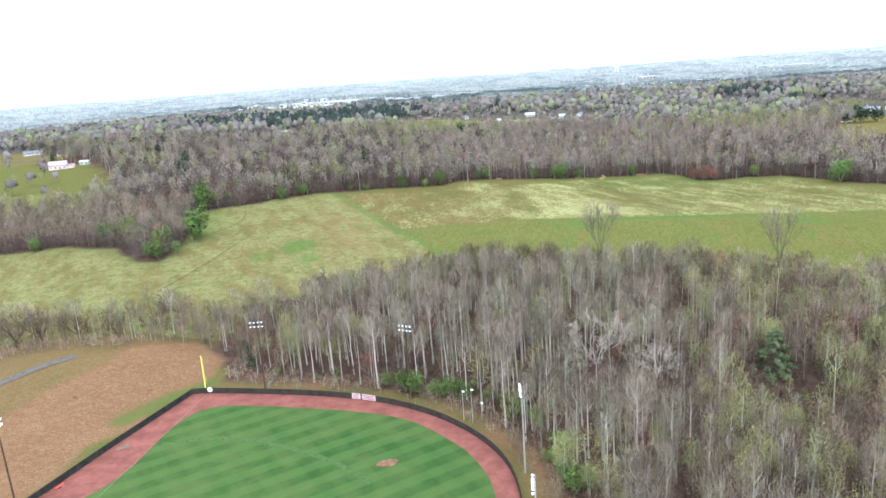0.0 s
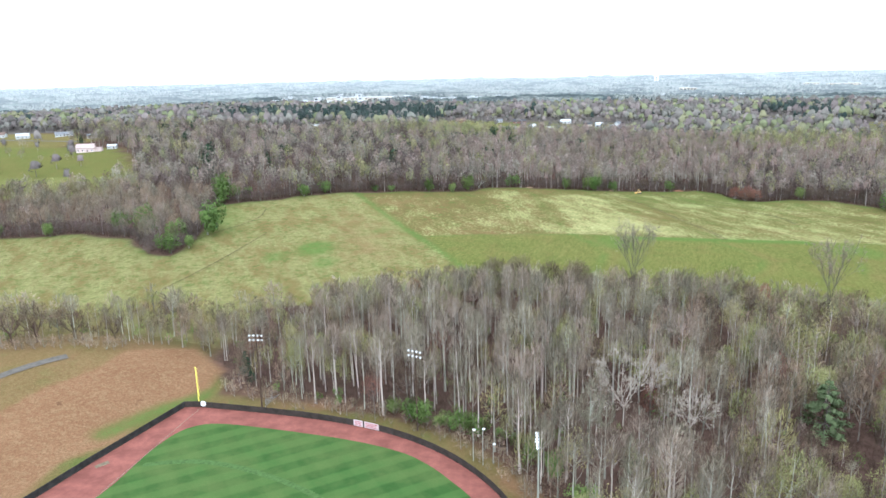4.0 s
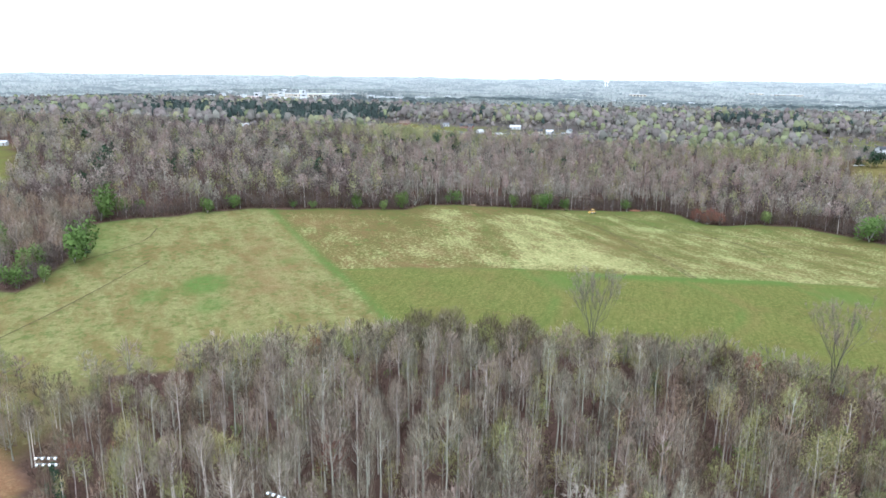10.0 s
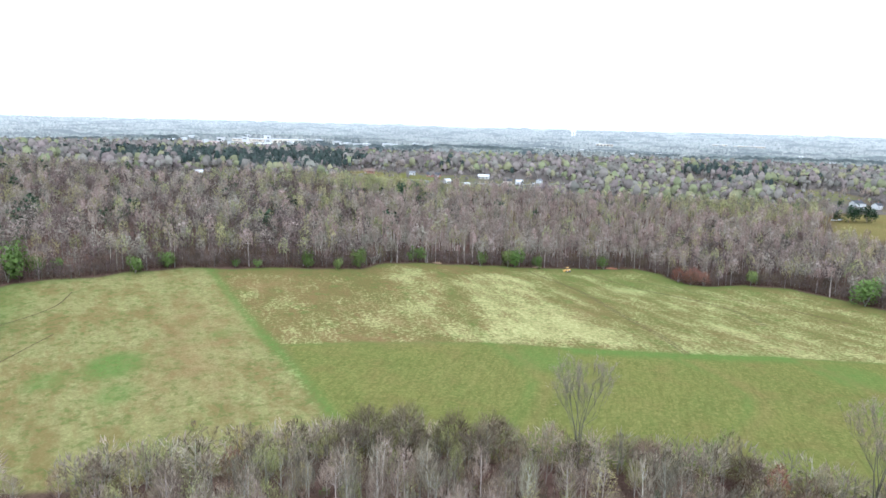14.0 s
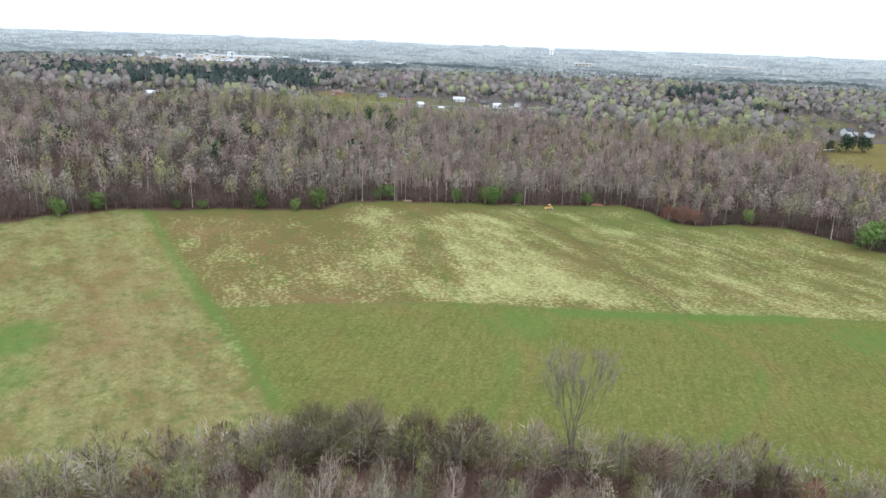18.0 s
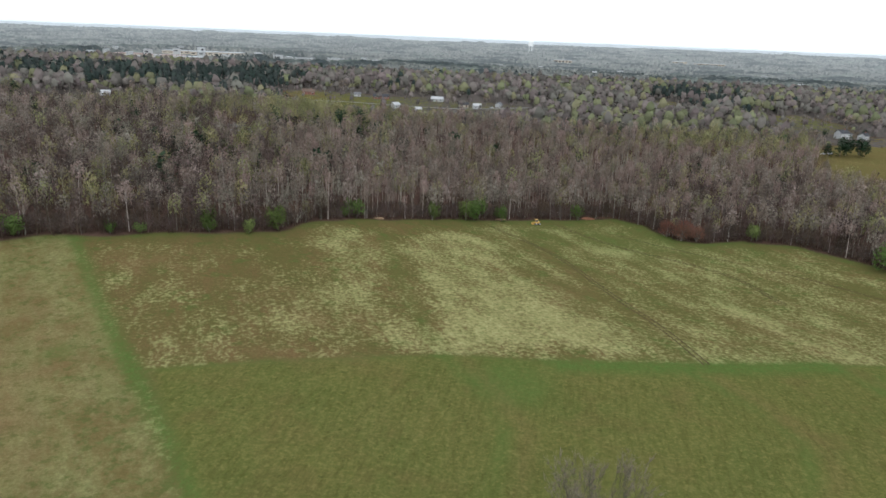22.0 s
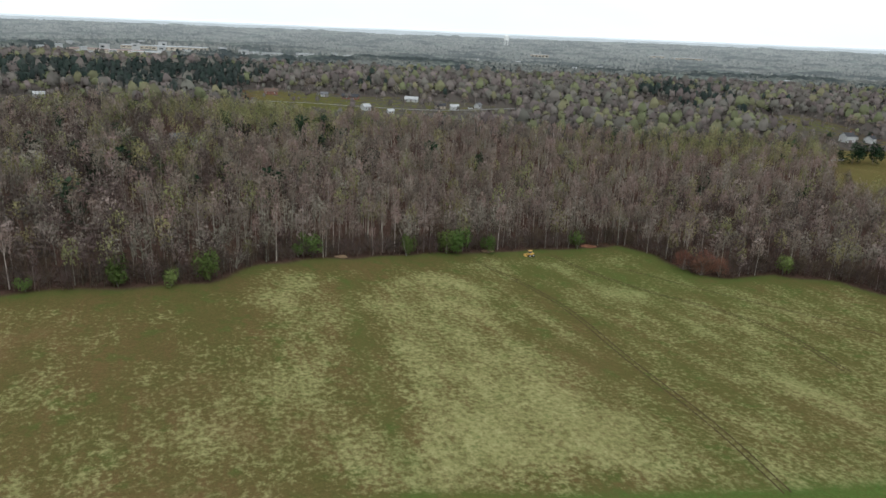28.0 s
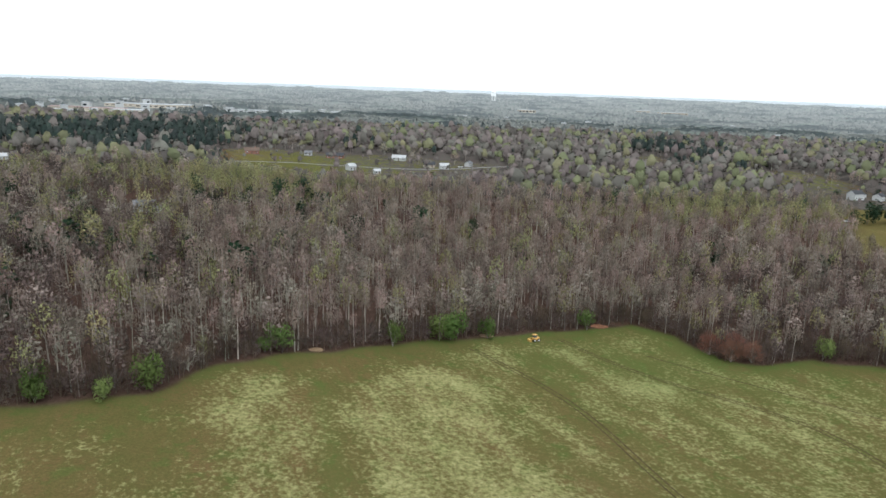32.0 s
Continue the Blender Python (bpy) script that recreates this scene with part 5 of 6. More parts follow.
pen = tagged(new("mesh_panel"), "leaning galvanised wire mesh panel on the grass verge", "fence panel")
pen.matrix_basis = pose(-79.2, 180.5, PARK_Z, 0, 14, 84)
bm = bmesh.new()
for i in range(17):
    box(i * 0.45, i * 0.45 + 0.07, -0.015, 0.015, 0.05, 2.0, bm)
for i in range(6):
    box(0, 7.2, -0.012, 0.012, 0.1 + 0.36 * i, 0.17 + 0.36 * i, bm)
part("mesh", bm, M_POST, pen)
bm = bmesh.new()
for a in (box(0, 7.25, -0.03, 0.03, 2.0, 2.06, bm), box(0, 7.25, -0.03, 0.03, 0.0, 0.06, bm), box(0, 0.06, -0.03, 0.03, 0, 2.06, bm), box(7.2, 7.26, -0.03, 0.03, 0, 2.06, bm)):
    pass
part("frame", bm, M_POST, pen)

drag = tagged(new("drag_mat"), "red rolled drag mat lying on the warning track", "drag mat")
drag.matrix_basis = pose(-109.8, 130.2, PARK_Z + 0.02, 0, 0, 75)
bm = bmesh.new()
bmesh.ops.create_cone(bm, cap_ends=True, segments=14, radius1=0.28, radius2=0.28, depth=2.2, matrix=Matrix.Translation((0, 0, 0.28)) @ Matrix.Rotation(radians(90), 4, "Y"))
part("roll", bm, M_REDPAINT, drag)
part("pull_bar", box(-1.1, 1.1, -0.55, -0.48, 0.05, 0.12), M_POST, drag)


def ribbon(name, pts, wide, lift, mat, label, category):
    """A strip that follows the ground: a drive or a road."""
    pts = smooth_line(pts, 2)
    fine = []
    for (ax, ay), (bx, by) in zip(pts, pts[1:]):
        k = max(1, int(math.hypot(bx - ax, by - ay) / 2.5))
        fine += [(ax + (bx - ax) * i / k, ay + (by - ay) * i / k) for i in range(k)]
    p = np.array(fine + [pts[-1]])
    d = np.gradient(p, axis=0)
    d /= np.linalg.norm(d, axis=1, keepdims=True)
    nrm = np.stack([-d[:, 1], d[:, 0]], 1)
    cols = [p + nrm * wide * k for k in (-0.5, 0.0, 0.5)]
    v = np.concatenate([np.stack([c[:, 0], c[:, 1], land(c[:, 0], c[:, 1]) + lift], 1) for c in cols])
    n = len(p)
    i = np.arange(n - 1)
    f = np.concatenate([np.stack([i + k * n, i + k * n + n, i + k * n + n + 1, i + k * n + 1][::-1], 1) for k in (0, 1)])
    tagged(new(name, mesh_of(name, v, f, [mat])), label, category, kind="structure")


ribbon("road", DRIVE, 3.6, 0.14, plain("grey_brown_gravel", (0.092, 0.08, 0.067), 0.95, 0.25, 0.6), "worn grey-brown gravel drive over the grass bank", "road")

# ---- the machine and spoil heaps at the field's far edge ----
M_TRACK = plain("bare_trodden_soil", (0.062, 0.046, 0.02), 0.95, 0.35, 0.6)
for n, pts in enumerate(RUTS):
    if 1 < n < 5:
        continue
    for side in (-0.9, 0.9) if n < 2 else (-0.9,):
        ribbon("wheel_track", [(x + side, y + 0.3 * side) for x, y in smooth_line(pts, 3)], 0.42 if n < 2 else 0.5, 0.035, M_TRACK, "faint wheel track worn into the hay field", "track")


def build_loader(x, y, turn):
    root = tagged(new("loader"), "small yellow wheeled loader parked by the far wood", "loader")
    root.matrix_basis = pose(x, y, hat(x, y), 0, 0, turn)
    yel, blk = plain("worn_yellow_machine_paint", (0.62, 0.38, 0.10), 0.5, 0.25, 1.5), plain("black_rubber", (0.02, 0.02, 0.02), 0.9, 0.3, 3)
    bm = box(-1.6, 0.9, -0.75, 0.75, 0.55, 1.45)
    bmesh.ops.bevel(bm, geom=bm.edges[:], offset=0.12, segments=2, affect="EDGES")
    part("body", bm, yel, root)
    bm = box(-0.55, 0.75, -0.62, 0.62, 1.46, 2.45)
    bmesh.ops.bevel(bm, geom=bm.edges[:], offset=0.1, segments=2, affect="EDGES")
    part("cab", bm, plain("cab_glass_and_steel", (0.10, 0.10, 0.10), 0.3, 0.2, 2), root)
    part("roof", box(-0.7, 0.9, -0.7, 0.7, 2.46, 2.56), yel, root)
    for sx in (-1.1, 0.6):
        for sy in (-0.9, 0.9):
            bm = bmesh.new()
            bmesh.ops.create_cone(bm, cap_ends=True, segments=18, radius1=0.55, radius2=0.55, depth=0.36, matrix=Matrix.Translation((sx, sy, 0.55)) @ Matrix.Rotation(radians(90), 4, "X"))
            wheel = part("wheel", bm, blk, root)
            bm = bmesh.new()
            bmesh.ops.create_cone(bm, cap_ends=True, segments=14, radius1=0.28, radius2=0.24, depth=0.4, matrix=Matrix.Translation((sx, sy, 0.55)) @ Matrix.Rotation(radians(90), 4, "X"))
            part("rim", bm, M_WHITE, wheel)
    for sy in (-0.7, 0.7):
        part("lift_arm", box(0.5, 2.0, sy - 0.08, sy + 0.08, 0.95, 1.15), yel, root)
    part("bucket", box(1.95, 2.6, -0.95, 0.95, 0.1, 0.95), yel, root)


build_loader(49.8, 531.8, 200)


def build_heap(x, y, r, h, mat, label):
    g = np.random.default_rng(int(x * 7 + y))
    bm = bmesh.new()
    bmesh.ops.create_icosphere(bm, subdivisions=3, radius=1)
    for v in bm.verts:
        k = 1 + 0.25 * noise.noise(v.co * 2.3 + Vector((x, y, 0)))
        v.co = Vector((v.co.x * r * k, v.co.y * r * 0.6 * k, max(-0.05, v.co.z * h * k)))
    ob = tagged(part("soil_heap", bm, mat), label, "soil heap", "soil heaps")
    ob.location = (x, y, hat(x, y))


M_SPOIL = plain("fresh_red_clay_spoil", (0.21, 0.105, 0.062), 0.95, 0.3, 0.8)
M_TAN = plain("pale_cut_timber_and_chips", (0.24, 0.165, 0.10), 0.95, 0.3, 0.8)
build_heap(31.5, 531, 2.8, 0.8, M_TAN, "low heap of pale wood chips at the field's edge")
build_heap(80, 553.5, 3.6, 0.8, M_SPOIL, "low heap of red clay at the field's edge")
build_heap(-26, 495.5, 2.4, 0.6, M_TAN, "low heap of pale brush at the field's edge")

# ---- houses ----
M_ROOF = {k: plain(k + "_shingles", c, 0.9, 0.25, 0.7) for k, c in (("grey", (0.16, 0.16, 0.165)), ("brown", (0.14, 0.10, 0.08)), ("dark", (0.06, 0.06, 0.065)), ("red", (0.36, 0.27, 0.245)), ("white", (0.42, 0.42, 0.42)))}
M_WALL = {k: plain(k + "_wall", c, 0.8, 0.12, 0.8) for k, c in (("white", (0.46, 0.46, 0.45)), ("brick", (0.26, 0.13, 0.10)), ("tan", (0.50, 0.44, 0.36)), ("rose", (0.60, 0.47, 0.44)), ("blue", (0.34, 0.38, 0.42)))}
M_PANE = plain("dark_window_glass", (0.03, 0.035, 0.04), 0.1, 0.1, 1.0)
M_PANE.node_tree.nodes["Principled BSDF"].inputs["Specular IOR Level"].default_value = 0.6


def build_house(x, y, w, d, h, turn, wall, roof, label, name="house", rise=0.32, wing=False, chimney=False):
    """A gabled building: walls, two roof slopes, gables, a door and windows on the long sides."""
    root = tagged(new(name), label, name.replace("_", " "), "" if name != "house" else "houses")
    w, d, h = w * 0.85, d * 0.85, h * 0.88
    root.matrix_basis = pose(x, y, hat(x, y), 0, 0, turn)
    a, b, top = w / 2, d / 2, h + d * rise
    bm = bmesh.new()
    pts = [(-a, -b, -1), (a, -b, -1), (a, b, -1), (-a, b, -1), (-a, -b, h), (a, -b, h), (a, b, h), (-a, b, h), (-a, 0, top), (a, 0, top)]
    v = [bm.verts.new(p) for p in pts]
    for f in ((0, 1, 5, 4), (2, 3, 7, 6), (1, 2, 6, 9, 5), (3, 0, 4, 8, 7)):
        bm.faces.new([v[i] for i in f])
    part("wall", bm, M_WALL[wall], root)
    for s in (-1, 1):
        bm = bmesh.new()
        o, e = 0.5, 0.45
        q = [(-a - o, s * (b + e), h - e * rise * 2 * 0.9), (a + o, s * (b + e), h - e * rise * 2 * 0.9), (a + o, 0, top + 0.12), (-a - o, 0, top + 0.12)]
        lo = [bm.verts.new(p) for p in q]
        hi = [bm.verts.new((p[0], p[1], p[2] + 0.18)) for p in q]
        bm.faces.new(hi)
        bm.faces.new(lo[::-1])
        for i in range(4):
            bm.faces.new((lo[i], lo[(i + 1) % 4], hi[(i + 1) % 4], hi[i]))
        bmesh.ops.recalc_face_normals(bm, faces=bm.faces[:])
        part("roof", bm, M_ROOF[roof], root)
    k = max(2, int(w / 3.2))
    for s in (-1, 1):
        for i in range(k):
            cx = -a + w * (i + 0.5) / k
            if s < 0 and i == k // 2:
                part("door", box(cx - 0.5, cx + 0.5, -b - 0.06, -b + 0.02, 0.1, 2.1), M_ROOF["brown"], root)
                continue
            win = part("window", box(cx - 0.7, cx + 0.7, s * b - 0.05, s * b + 0.05, 0.9, 2.2), M_WHITE, root)
            part("pane", box(cx - 0.58, cx + 0.58, s * b - 0.07, s * b + 0.07, 1.0, 2.1), M_PANE, win)
    if chimney:
        part("chimney", box(a * 0.4, a * 0.4 + 0.8, -0.4, 0.4, h, top + 1.0), M_WALL["brick"], root)
    if wing:
        bm = box(a, a + w * 0.4, -b * 0.8, b * 0.8, -1, h * 0.85)
        part("garage", bm, M_WALL[wall], root)
        bm = box(a + 0.05, a + w * 0.4 + 0.3, -b * 0.9, b * 0.9, h * 0.85 + 0.01, h * 0.85 + 0.3)
        part("garage_roof", bm, M_ROOF[roof], root)
    return root


for args in [(-422, 583, 17, 12, 4.2, 25, "rose", "red", "long pink metal barn with a red roof", "barn", 0.3),
             (-409, 602, 9, 6, 3.0, 15, "white", "white", "small white metal shed near a barn", "shed", 0.2),
             (-132, 653, 12, 8, 4.2, 15, "white", "grey", "white house with grey roof among trees"),
             (-143, 967, 15, 9, 3.4, 10, "brick", "brown", "low brick house on a tan hillside"),
             (-91, 972, 8, 6, 3.0, 0, "white", "grey", "small white house beside a lawn"),
             (-64, 958, 19, 8, 3.0, -5, "brick", "dark", "long low brick house with dark roof"),
             (-43, 872, 8, 7, 4.0, 40, "white", "white", "small white gabled house by the road"),
             (-21, 858, 6, 5, 2.8, 20, "white", "white", "little white shed by the road"),
             (-4, 960, 15, 8, 3.2, -10, "white", "white", "white house with pale roof beside a drive"),
             (23, 918, 11, 8, 3.0, 5, "tan", "dark", "tan house with dark roof by the road"),
             (36, 909, 9, 7, 3.6, 10, "white", "white", "white gabled house by the road"),
             (60, 936, 8, 6, 3.4, 60, "white", "grey", "white house among bare trees"),
             (-28, 1078, 24, 12, 5.0, -8, "blue", "grey", "large grey-roofed building among trees"),
             (366, 836, 12, 9, 6.0, 20, "white", "dark", "white two-storey house with dark roof"),
             (386, 836, 9, 8, 4.4, 35, "white", "dark", "white garage house with dark roof"),
             (380, 1105, 14, 9, 4.4, 10, "white", "dark", "white house with steep gables among trees"),
             (360, 1050, 12, 8, 3.4, -15, "tan", "grey", "tan house among bare trees"),
             (415, 1075, 16, 9, 3.4, 5, "white", "grey", "long pale house among bare trees"),
             (470, 1010, 13, 9, 3.4, 12, "brick", "grey", "brick house among bare trees"),
             (-299, 832, 10, 7, 3.2, 20, "white", "white", "small white house before a row of trees"),
             (-266, 848, 16, 7, 3.0, 8, "white", "grey", "long white house in a clearing"),
             (-604, 724, 15, 9, 3.4, 30, "white", "white", "white house beyond the pasture"),
             (-560, 735, 22, 8, 3.0, 35, "white", "grey", "long white house beyond the pasture"),
             (-655, 750, 13, 9, 4.0, 20, "white", "brown", "white house with brown roof beyond the pasture"),
             (-712, 798, 14, 9, 3.4, 25, "white", "grey", "white house by the pasture road"),
             (-500, 700, 12, 8, 3.2, 40, "tan", "grey", "tan house near the barn")]:
    build_house(*args, chimney=args[1] in (967, 836, 1105), wing=args[0] in (-422, -132, 366))

ribbon("road", [(-190, 880), (-110, 905), (-55, 895), (20, 893), (100, 950), (180, 985)], 3.6, 0.25, plain("pale_worn_road", (0.22, 0.212, 0.2), 0.9, 0.15, 0.3), "pale country road past the far houses", "road")
ribbon("road", [(-720, 760), (-600, 700), (-480, 660)], 5.0, 0.25, M_ASPHALT, "country road beyond the pasture", "road")
# parked cars near the white house
def build_car(x, y, turn, colour, label):
    root = tagged(new("car"), label, "car", "parked cars")
    root.matrix_basis = pose(x, y, hat(x, y), 0, 0, turn)
    bm = box(-2.2, 2.2, -0.88, 0.88, 0.3, 0.95)
    bmesh.ops.bevel(bm, geom=bm.edges[:], offset=0.15, segments=2, affect="EDGES")
    part("body", bm, plain(label.split()[0] + "_car_paint", colour, 0.3, 0.05, 1), root)
    bm = box(-1.3, 1.2, -0.78, 0.78, 0.95, 1.5)
    for v in bm.verts:
        if v.co.z > 1.2:
            v.co.x *= 0.7
    part("cabin", bm, M_PANE, root)
    for sx in (-1.4, 1.4):
        for sy in (-0.85, 0.85):
            bm = bmesh.new()
            bmesh.ops.create_cone(bm, cap_ends=True, segments=14, radius1=0.34, radius2=0.34, depth=0.22, matrix=Matrix.Translation((sx, sy, 0.34)) @ Matrix.Rotation(radians(90), 4, "X"))
            part("wheel", bm, M_SCREEN, root)


build_car(302, 744, 10, (0.75, 0.75, 0.75), "white car parked beside dark pines")
build_car(309, 747, 20, (0.6, 0.62, 0.65), "silver car parked beside dark pines")
build_car(52, 926, 0, (0.75, 0.75, 0.75), "white car parked by the far road")

# -- trees round the far lawns --
fcedar = thing_of("cedar_tree", shrub(340, 13, 4.6, 420, 0.7), [M_BARK, M_PINE], "broad dark evergreen standing on a lawn", "tree", "evergreens on the lawns")
for n, (x, y, sc) in enumerate([(296, 848, 1.0), (385, 1020, 0.7), (310, 735, 1.1), (318, 741, 1.2), (326, 736, 1.15), (300, 733, 0.8), (352, 838, 0.6), (392, 846, 0.6), (334, 744, 0.9)]):
    stand(fcedar, x, y, sc, n, n == 0)
ftree = thing_of("round_tree", hardwood(342, 14, 0.25, 4.6, 9, 160, 0.22, sides=4), [M_BARK, M_TWIG], "round bare tree on a far lawn", "tree", "trees on the lawns")
for n, (x, y, sc) in enumerate([(340, 880, 0.9), (360, 895, 1.1), (385, 900, 1.1), (410, 905, 1.2), (430, 890, 1.1), (450, 920, 1.0), (-20, 985, 1.1), (12, 975, 1.0), (-110, 1000, 1.3), (-480, 560, 0.7), (-455, 545, 0.7), (-425, 530, 0.5), (-405, 535, 0.5), (-500, 600, 0.9), (-141, 641, 0.85), (-128, 638, 0.75), (-121, 645, 0.9), (-60, 962, 0.8), (8, 940, 0.9), (48, 950, 0.9)]):
    stand(ftree, x, y, sc, n, n == 0)

row_tree = thing_of("young_evergreen", shrub(344, 7, 3.2, 260, 0.6), [M_BARK, M_BUSH], "young green tree in a planted row", "tree", "planted row")
for n in range(9):
    stand(row_tree, -345 + 5.2 * n, 884 + 2.0 * n, 0.9 + 0.1 * (n % 3), n, n == 0)

# -- country beyond: canopy, pine stand, town --
PINES = [(-470, 930), (-330, 905), (-250, 885), (-200, 872), (-150, 862), (-156, 975), (-173, 1153), (-268, 1345), (-360, 1190), (-540, 1090)]
PINES2 = [(246, 1000), (300, 985), (350, 1095), (380, 1240), (300, 1190)]
# grey and pine canopy colours are greyed to stand for distance haze
GREY_CANOPY = twiggy("haze_grey_winter_canopy", (0.07, 0.064, 0.061), (0.16, 0.146, 0.137))
BRUSH = twiggy("dark_brush", (0.05, 0.045, 0.042), (0.09, 0.08, 0.074))
GREEN_CANOPY = twiggy("pale_green_spring_canopy", (0.085, 0.089, 0.056), (0.17, 0.175, 0.105))
PINE_CANOPY = twiggy("dark_pine_canopy", (0.02, 0.028, 0.027), (0.046, 0.058, 0.053))


def crown_of(seed, h, spread, loose, leaf):
    """A far tree: a lumpy low crown with a ragged rim of leaf clumps, on its trunk."""
    g = np.random.default_rng(seed)
    rings, around = 4, 7
    pts = [(0, 0, 1.0)]
    for r in range(1, rings):
        for k in range(around):
            a, e = (k + 0.5 * (r % 2)) * 2 * np.pi / around, np.pi / 2 - r * 0.62
            pts.append((np.cos(a) * np.cos(e), np.sin(a) * np.cos(e), np.sin(e)))
    d = np.array(pts)
    p = d * g.uniform(0.55, 0.9, (len(d), 1)) * [spread, spread, h * 0.46] + [0, 0, h * 0.54]
    f = [(0, 1 + k, 1 + (k + 1) % around) for k in range(around)]
    for r in range(rings - 2):
        a, b = 1 + r * around, 1 + (r + 1) * around
        for k in range(around):
            k2 = (k + 1) % around
            f += [(a + k, b + k, b + k2), (a + k, b + k2, a + k2)]
    q = g.normal(size=(loose, 3))
    q /= np.linalg.norm(q, axis=1, keepdims=True)
    q = q * [spread, spread, h * 0.42] * g.uniform(0.72, 1.05, (loose, 1)) + [0, 0, h * 0.56]
    rag = leaves(q, leaf * g.uniform(0.6, 1.3, loose), g, 0.4)
    return outward(rods(np.zeros((1, 3)), np.array([[0, 0, h * 0.6]]), np.array([0.3]), np.array([0.2]))), puffed(join((p, np.array(f)), rag), np.array([0, 0, h * 0.45]), [spread, spread, h * 0.46], g, 0.16, 0.1)


D_BARE = [crown_of(400 + i, 12 + 1.2 * i, 3.3 + 0.5 * i, 20, 1.05) for i in range(6)]
D_PINE = [crown_of(410 + i, 15 + i, 3.3, 18, 1.0) for i in range(4)]


def in_country(x, y):
    ok = (x < 0.68 * y) & (x > -1.0 * y - 20) & (y > 560)
    for p in PASTURES:
        ok &= signed(x, y, p) > 3
    return ok & ~((x > -620) & (x < 500) & (y < 779))


spots = scatter(in_country, -1420, 950, 560, 1400, 9.6, rng, 0.5, 1.3)
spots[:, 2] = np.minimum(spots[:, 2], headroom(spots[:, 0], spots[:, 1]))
patch = 0.5 + 0.5 * np.sin(spots[:, 0] / 61 + 2 * np.sin(spots[:, 1] / 83)) * np.sin(spots[:, 1] / 57)
ragged = 26 * np.sin(spots[:, 0] / 19 + 2 * np.sin(spots[:, 1] / 27)) + rng.normal(0, 14, len(spots))
pine_in = (signed(spots[:, 0], spots[:, 1], PINES) < ragged - 6) | (signed(spots[:, 0], spots[:, 1], PINES2) < ragged)
chance = rng.uniform(0, 1, len(spots))
fresh = np.exp(-(((spots[:, 0] + 140) / 60) ** 2 + ((spots[:, 1] - 810) / 70) ** 2)) + np.exp(-(((spots[:, 0] - 230) / 90) ** 2 + ((spots[:, 1] - 810) / 70) ** 2))
chance = chance - 0.38 * fresh
sort = np.where(pine_in & (chance < 0.8), 2, np.where(chance < 0.05 + 0.3 * patch, 1, np.where(chance > 0.985 - 0.05 * patch, 2, 0)))
for n, (shapes, mat, name, label) in enumerate([(D_BARE, GREY_CANOPY, "country_woodland", "grey bare woods beyond the houses"), (D_BARE, GREEN_CANOPY, "country_woodland", "pale green budding woods beyond the houses"),
                                                (D_PINE, PINE_CANOPY, "pine_stand", "dark green pine stand beyond the wood")]):
    strew(name, shapes, spots[sort == n], [M_BARK, mat], label, "woodland", rng)


# scattered garden trees between the houses
yards = scatter(lambda x, y: sum((signed(x, y, p) < 0).astype(int) for p in PASTURES[2:4] + PASTURES[6:7]) > 0, -340, 430, 770, 1050, 16, rng, 0.3, 0.75)
yards = yards[rng.uniform(0, 1, len(yards)) < 0.55]
yards = np.concatenate([yards, scatter(lambda x, y: signed(x, y, PASTURES[0]) < -4, -650, -290, 404, 680, 44, rng, 0.6, 0.95)])
strew("garden_trees", D_BARE, yards, [M_BARK, GREY_CANOPY], "small bare trees round the far houses", "trees", rng)


def distant_material(glow):
    """Woods kilometres away: grey, budding green and dark pine in patches, crown by crown; haze is put into colour and
    glow.
    """
    m, n, l, b = material("haze_glow_backdrop" if glow else "distant_woods", 1.0)
    at = n.new("ShaderNodeAttribute")
    at.attribute_name = "tint"
    c = blend(n, l, at.outputs["Fac"], (0.026, 0.034, 0.034), (0.19, 0.188, 0.168))
    c = blend(n, l, maths(n, l, "MULTIPLY", grain(n, l, 0.011, 4, 0.6, None, 0, 0.52, 0.62), 0.5), c, (0.16, 0.18, 0.15))
    # blue-grey mixed into the crown colours as distance haze
    c = blend(n, l, maths(n, l, "MULTIPLY", grain(n, l, 0.06, 4), 0.3), c, (0.065, 0.08, 0.09))
    l.new(c, b.inputs["Base Color"])
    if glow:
        # haze over the farthest woods: emission that grows with distance
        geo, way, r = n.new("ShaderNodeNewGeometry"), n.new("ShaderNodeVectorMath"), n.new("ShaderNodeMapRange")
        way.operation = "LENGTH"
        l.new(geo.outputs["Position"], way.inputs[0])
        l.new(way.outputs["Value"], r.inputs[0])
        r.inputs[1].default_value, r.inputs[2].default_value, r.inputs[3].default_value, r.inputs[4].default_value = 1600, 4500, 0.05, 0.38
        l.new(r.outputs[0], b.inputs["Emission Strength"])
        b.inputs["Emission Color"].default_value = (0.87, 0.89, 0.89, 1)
    return m


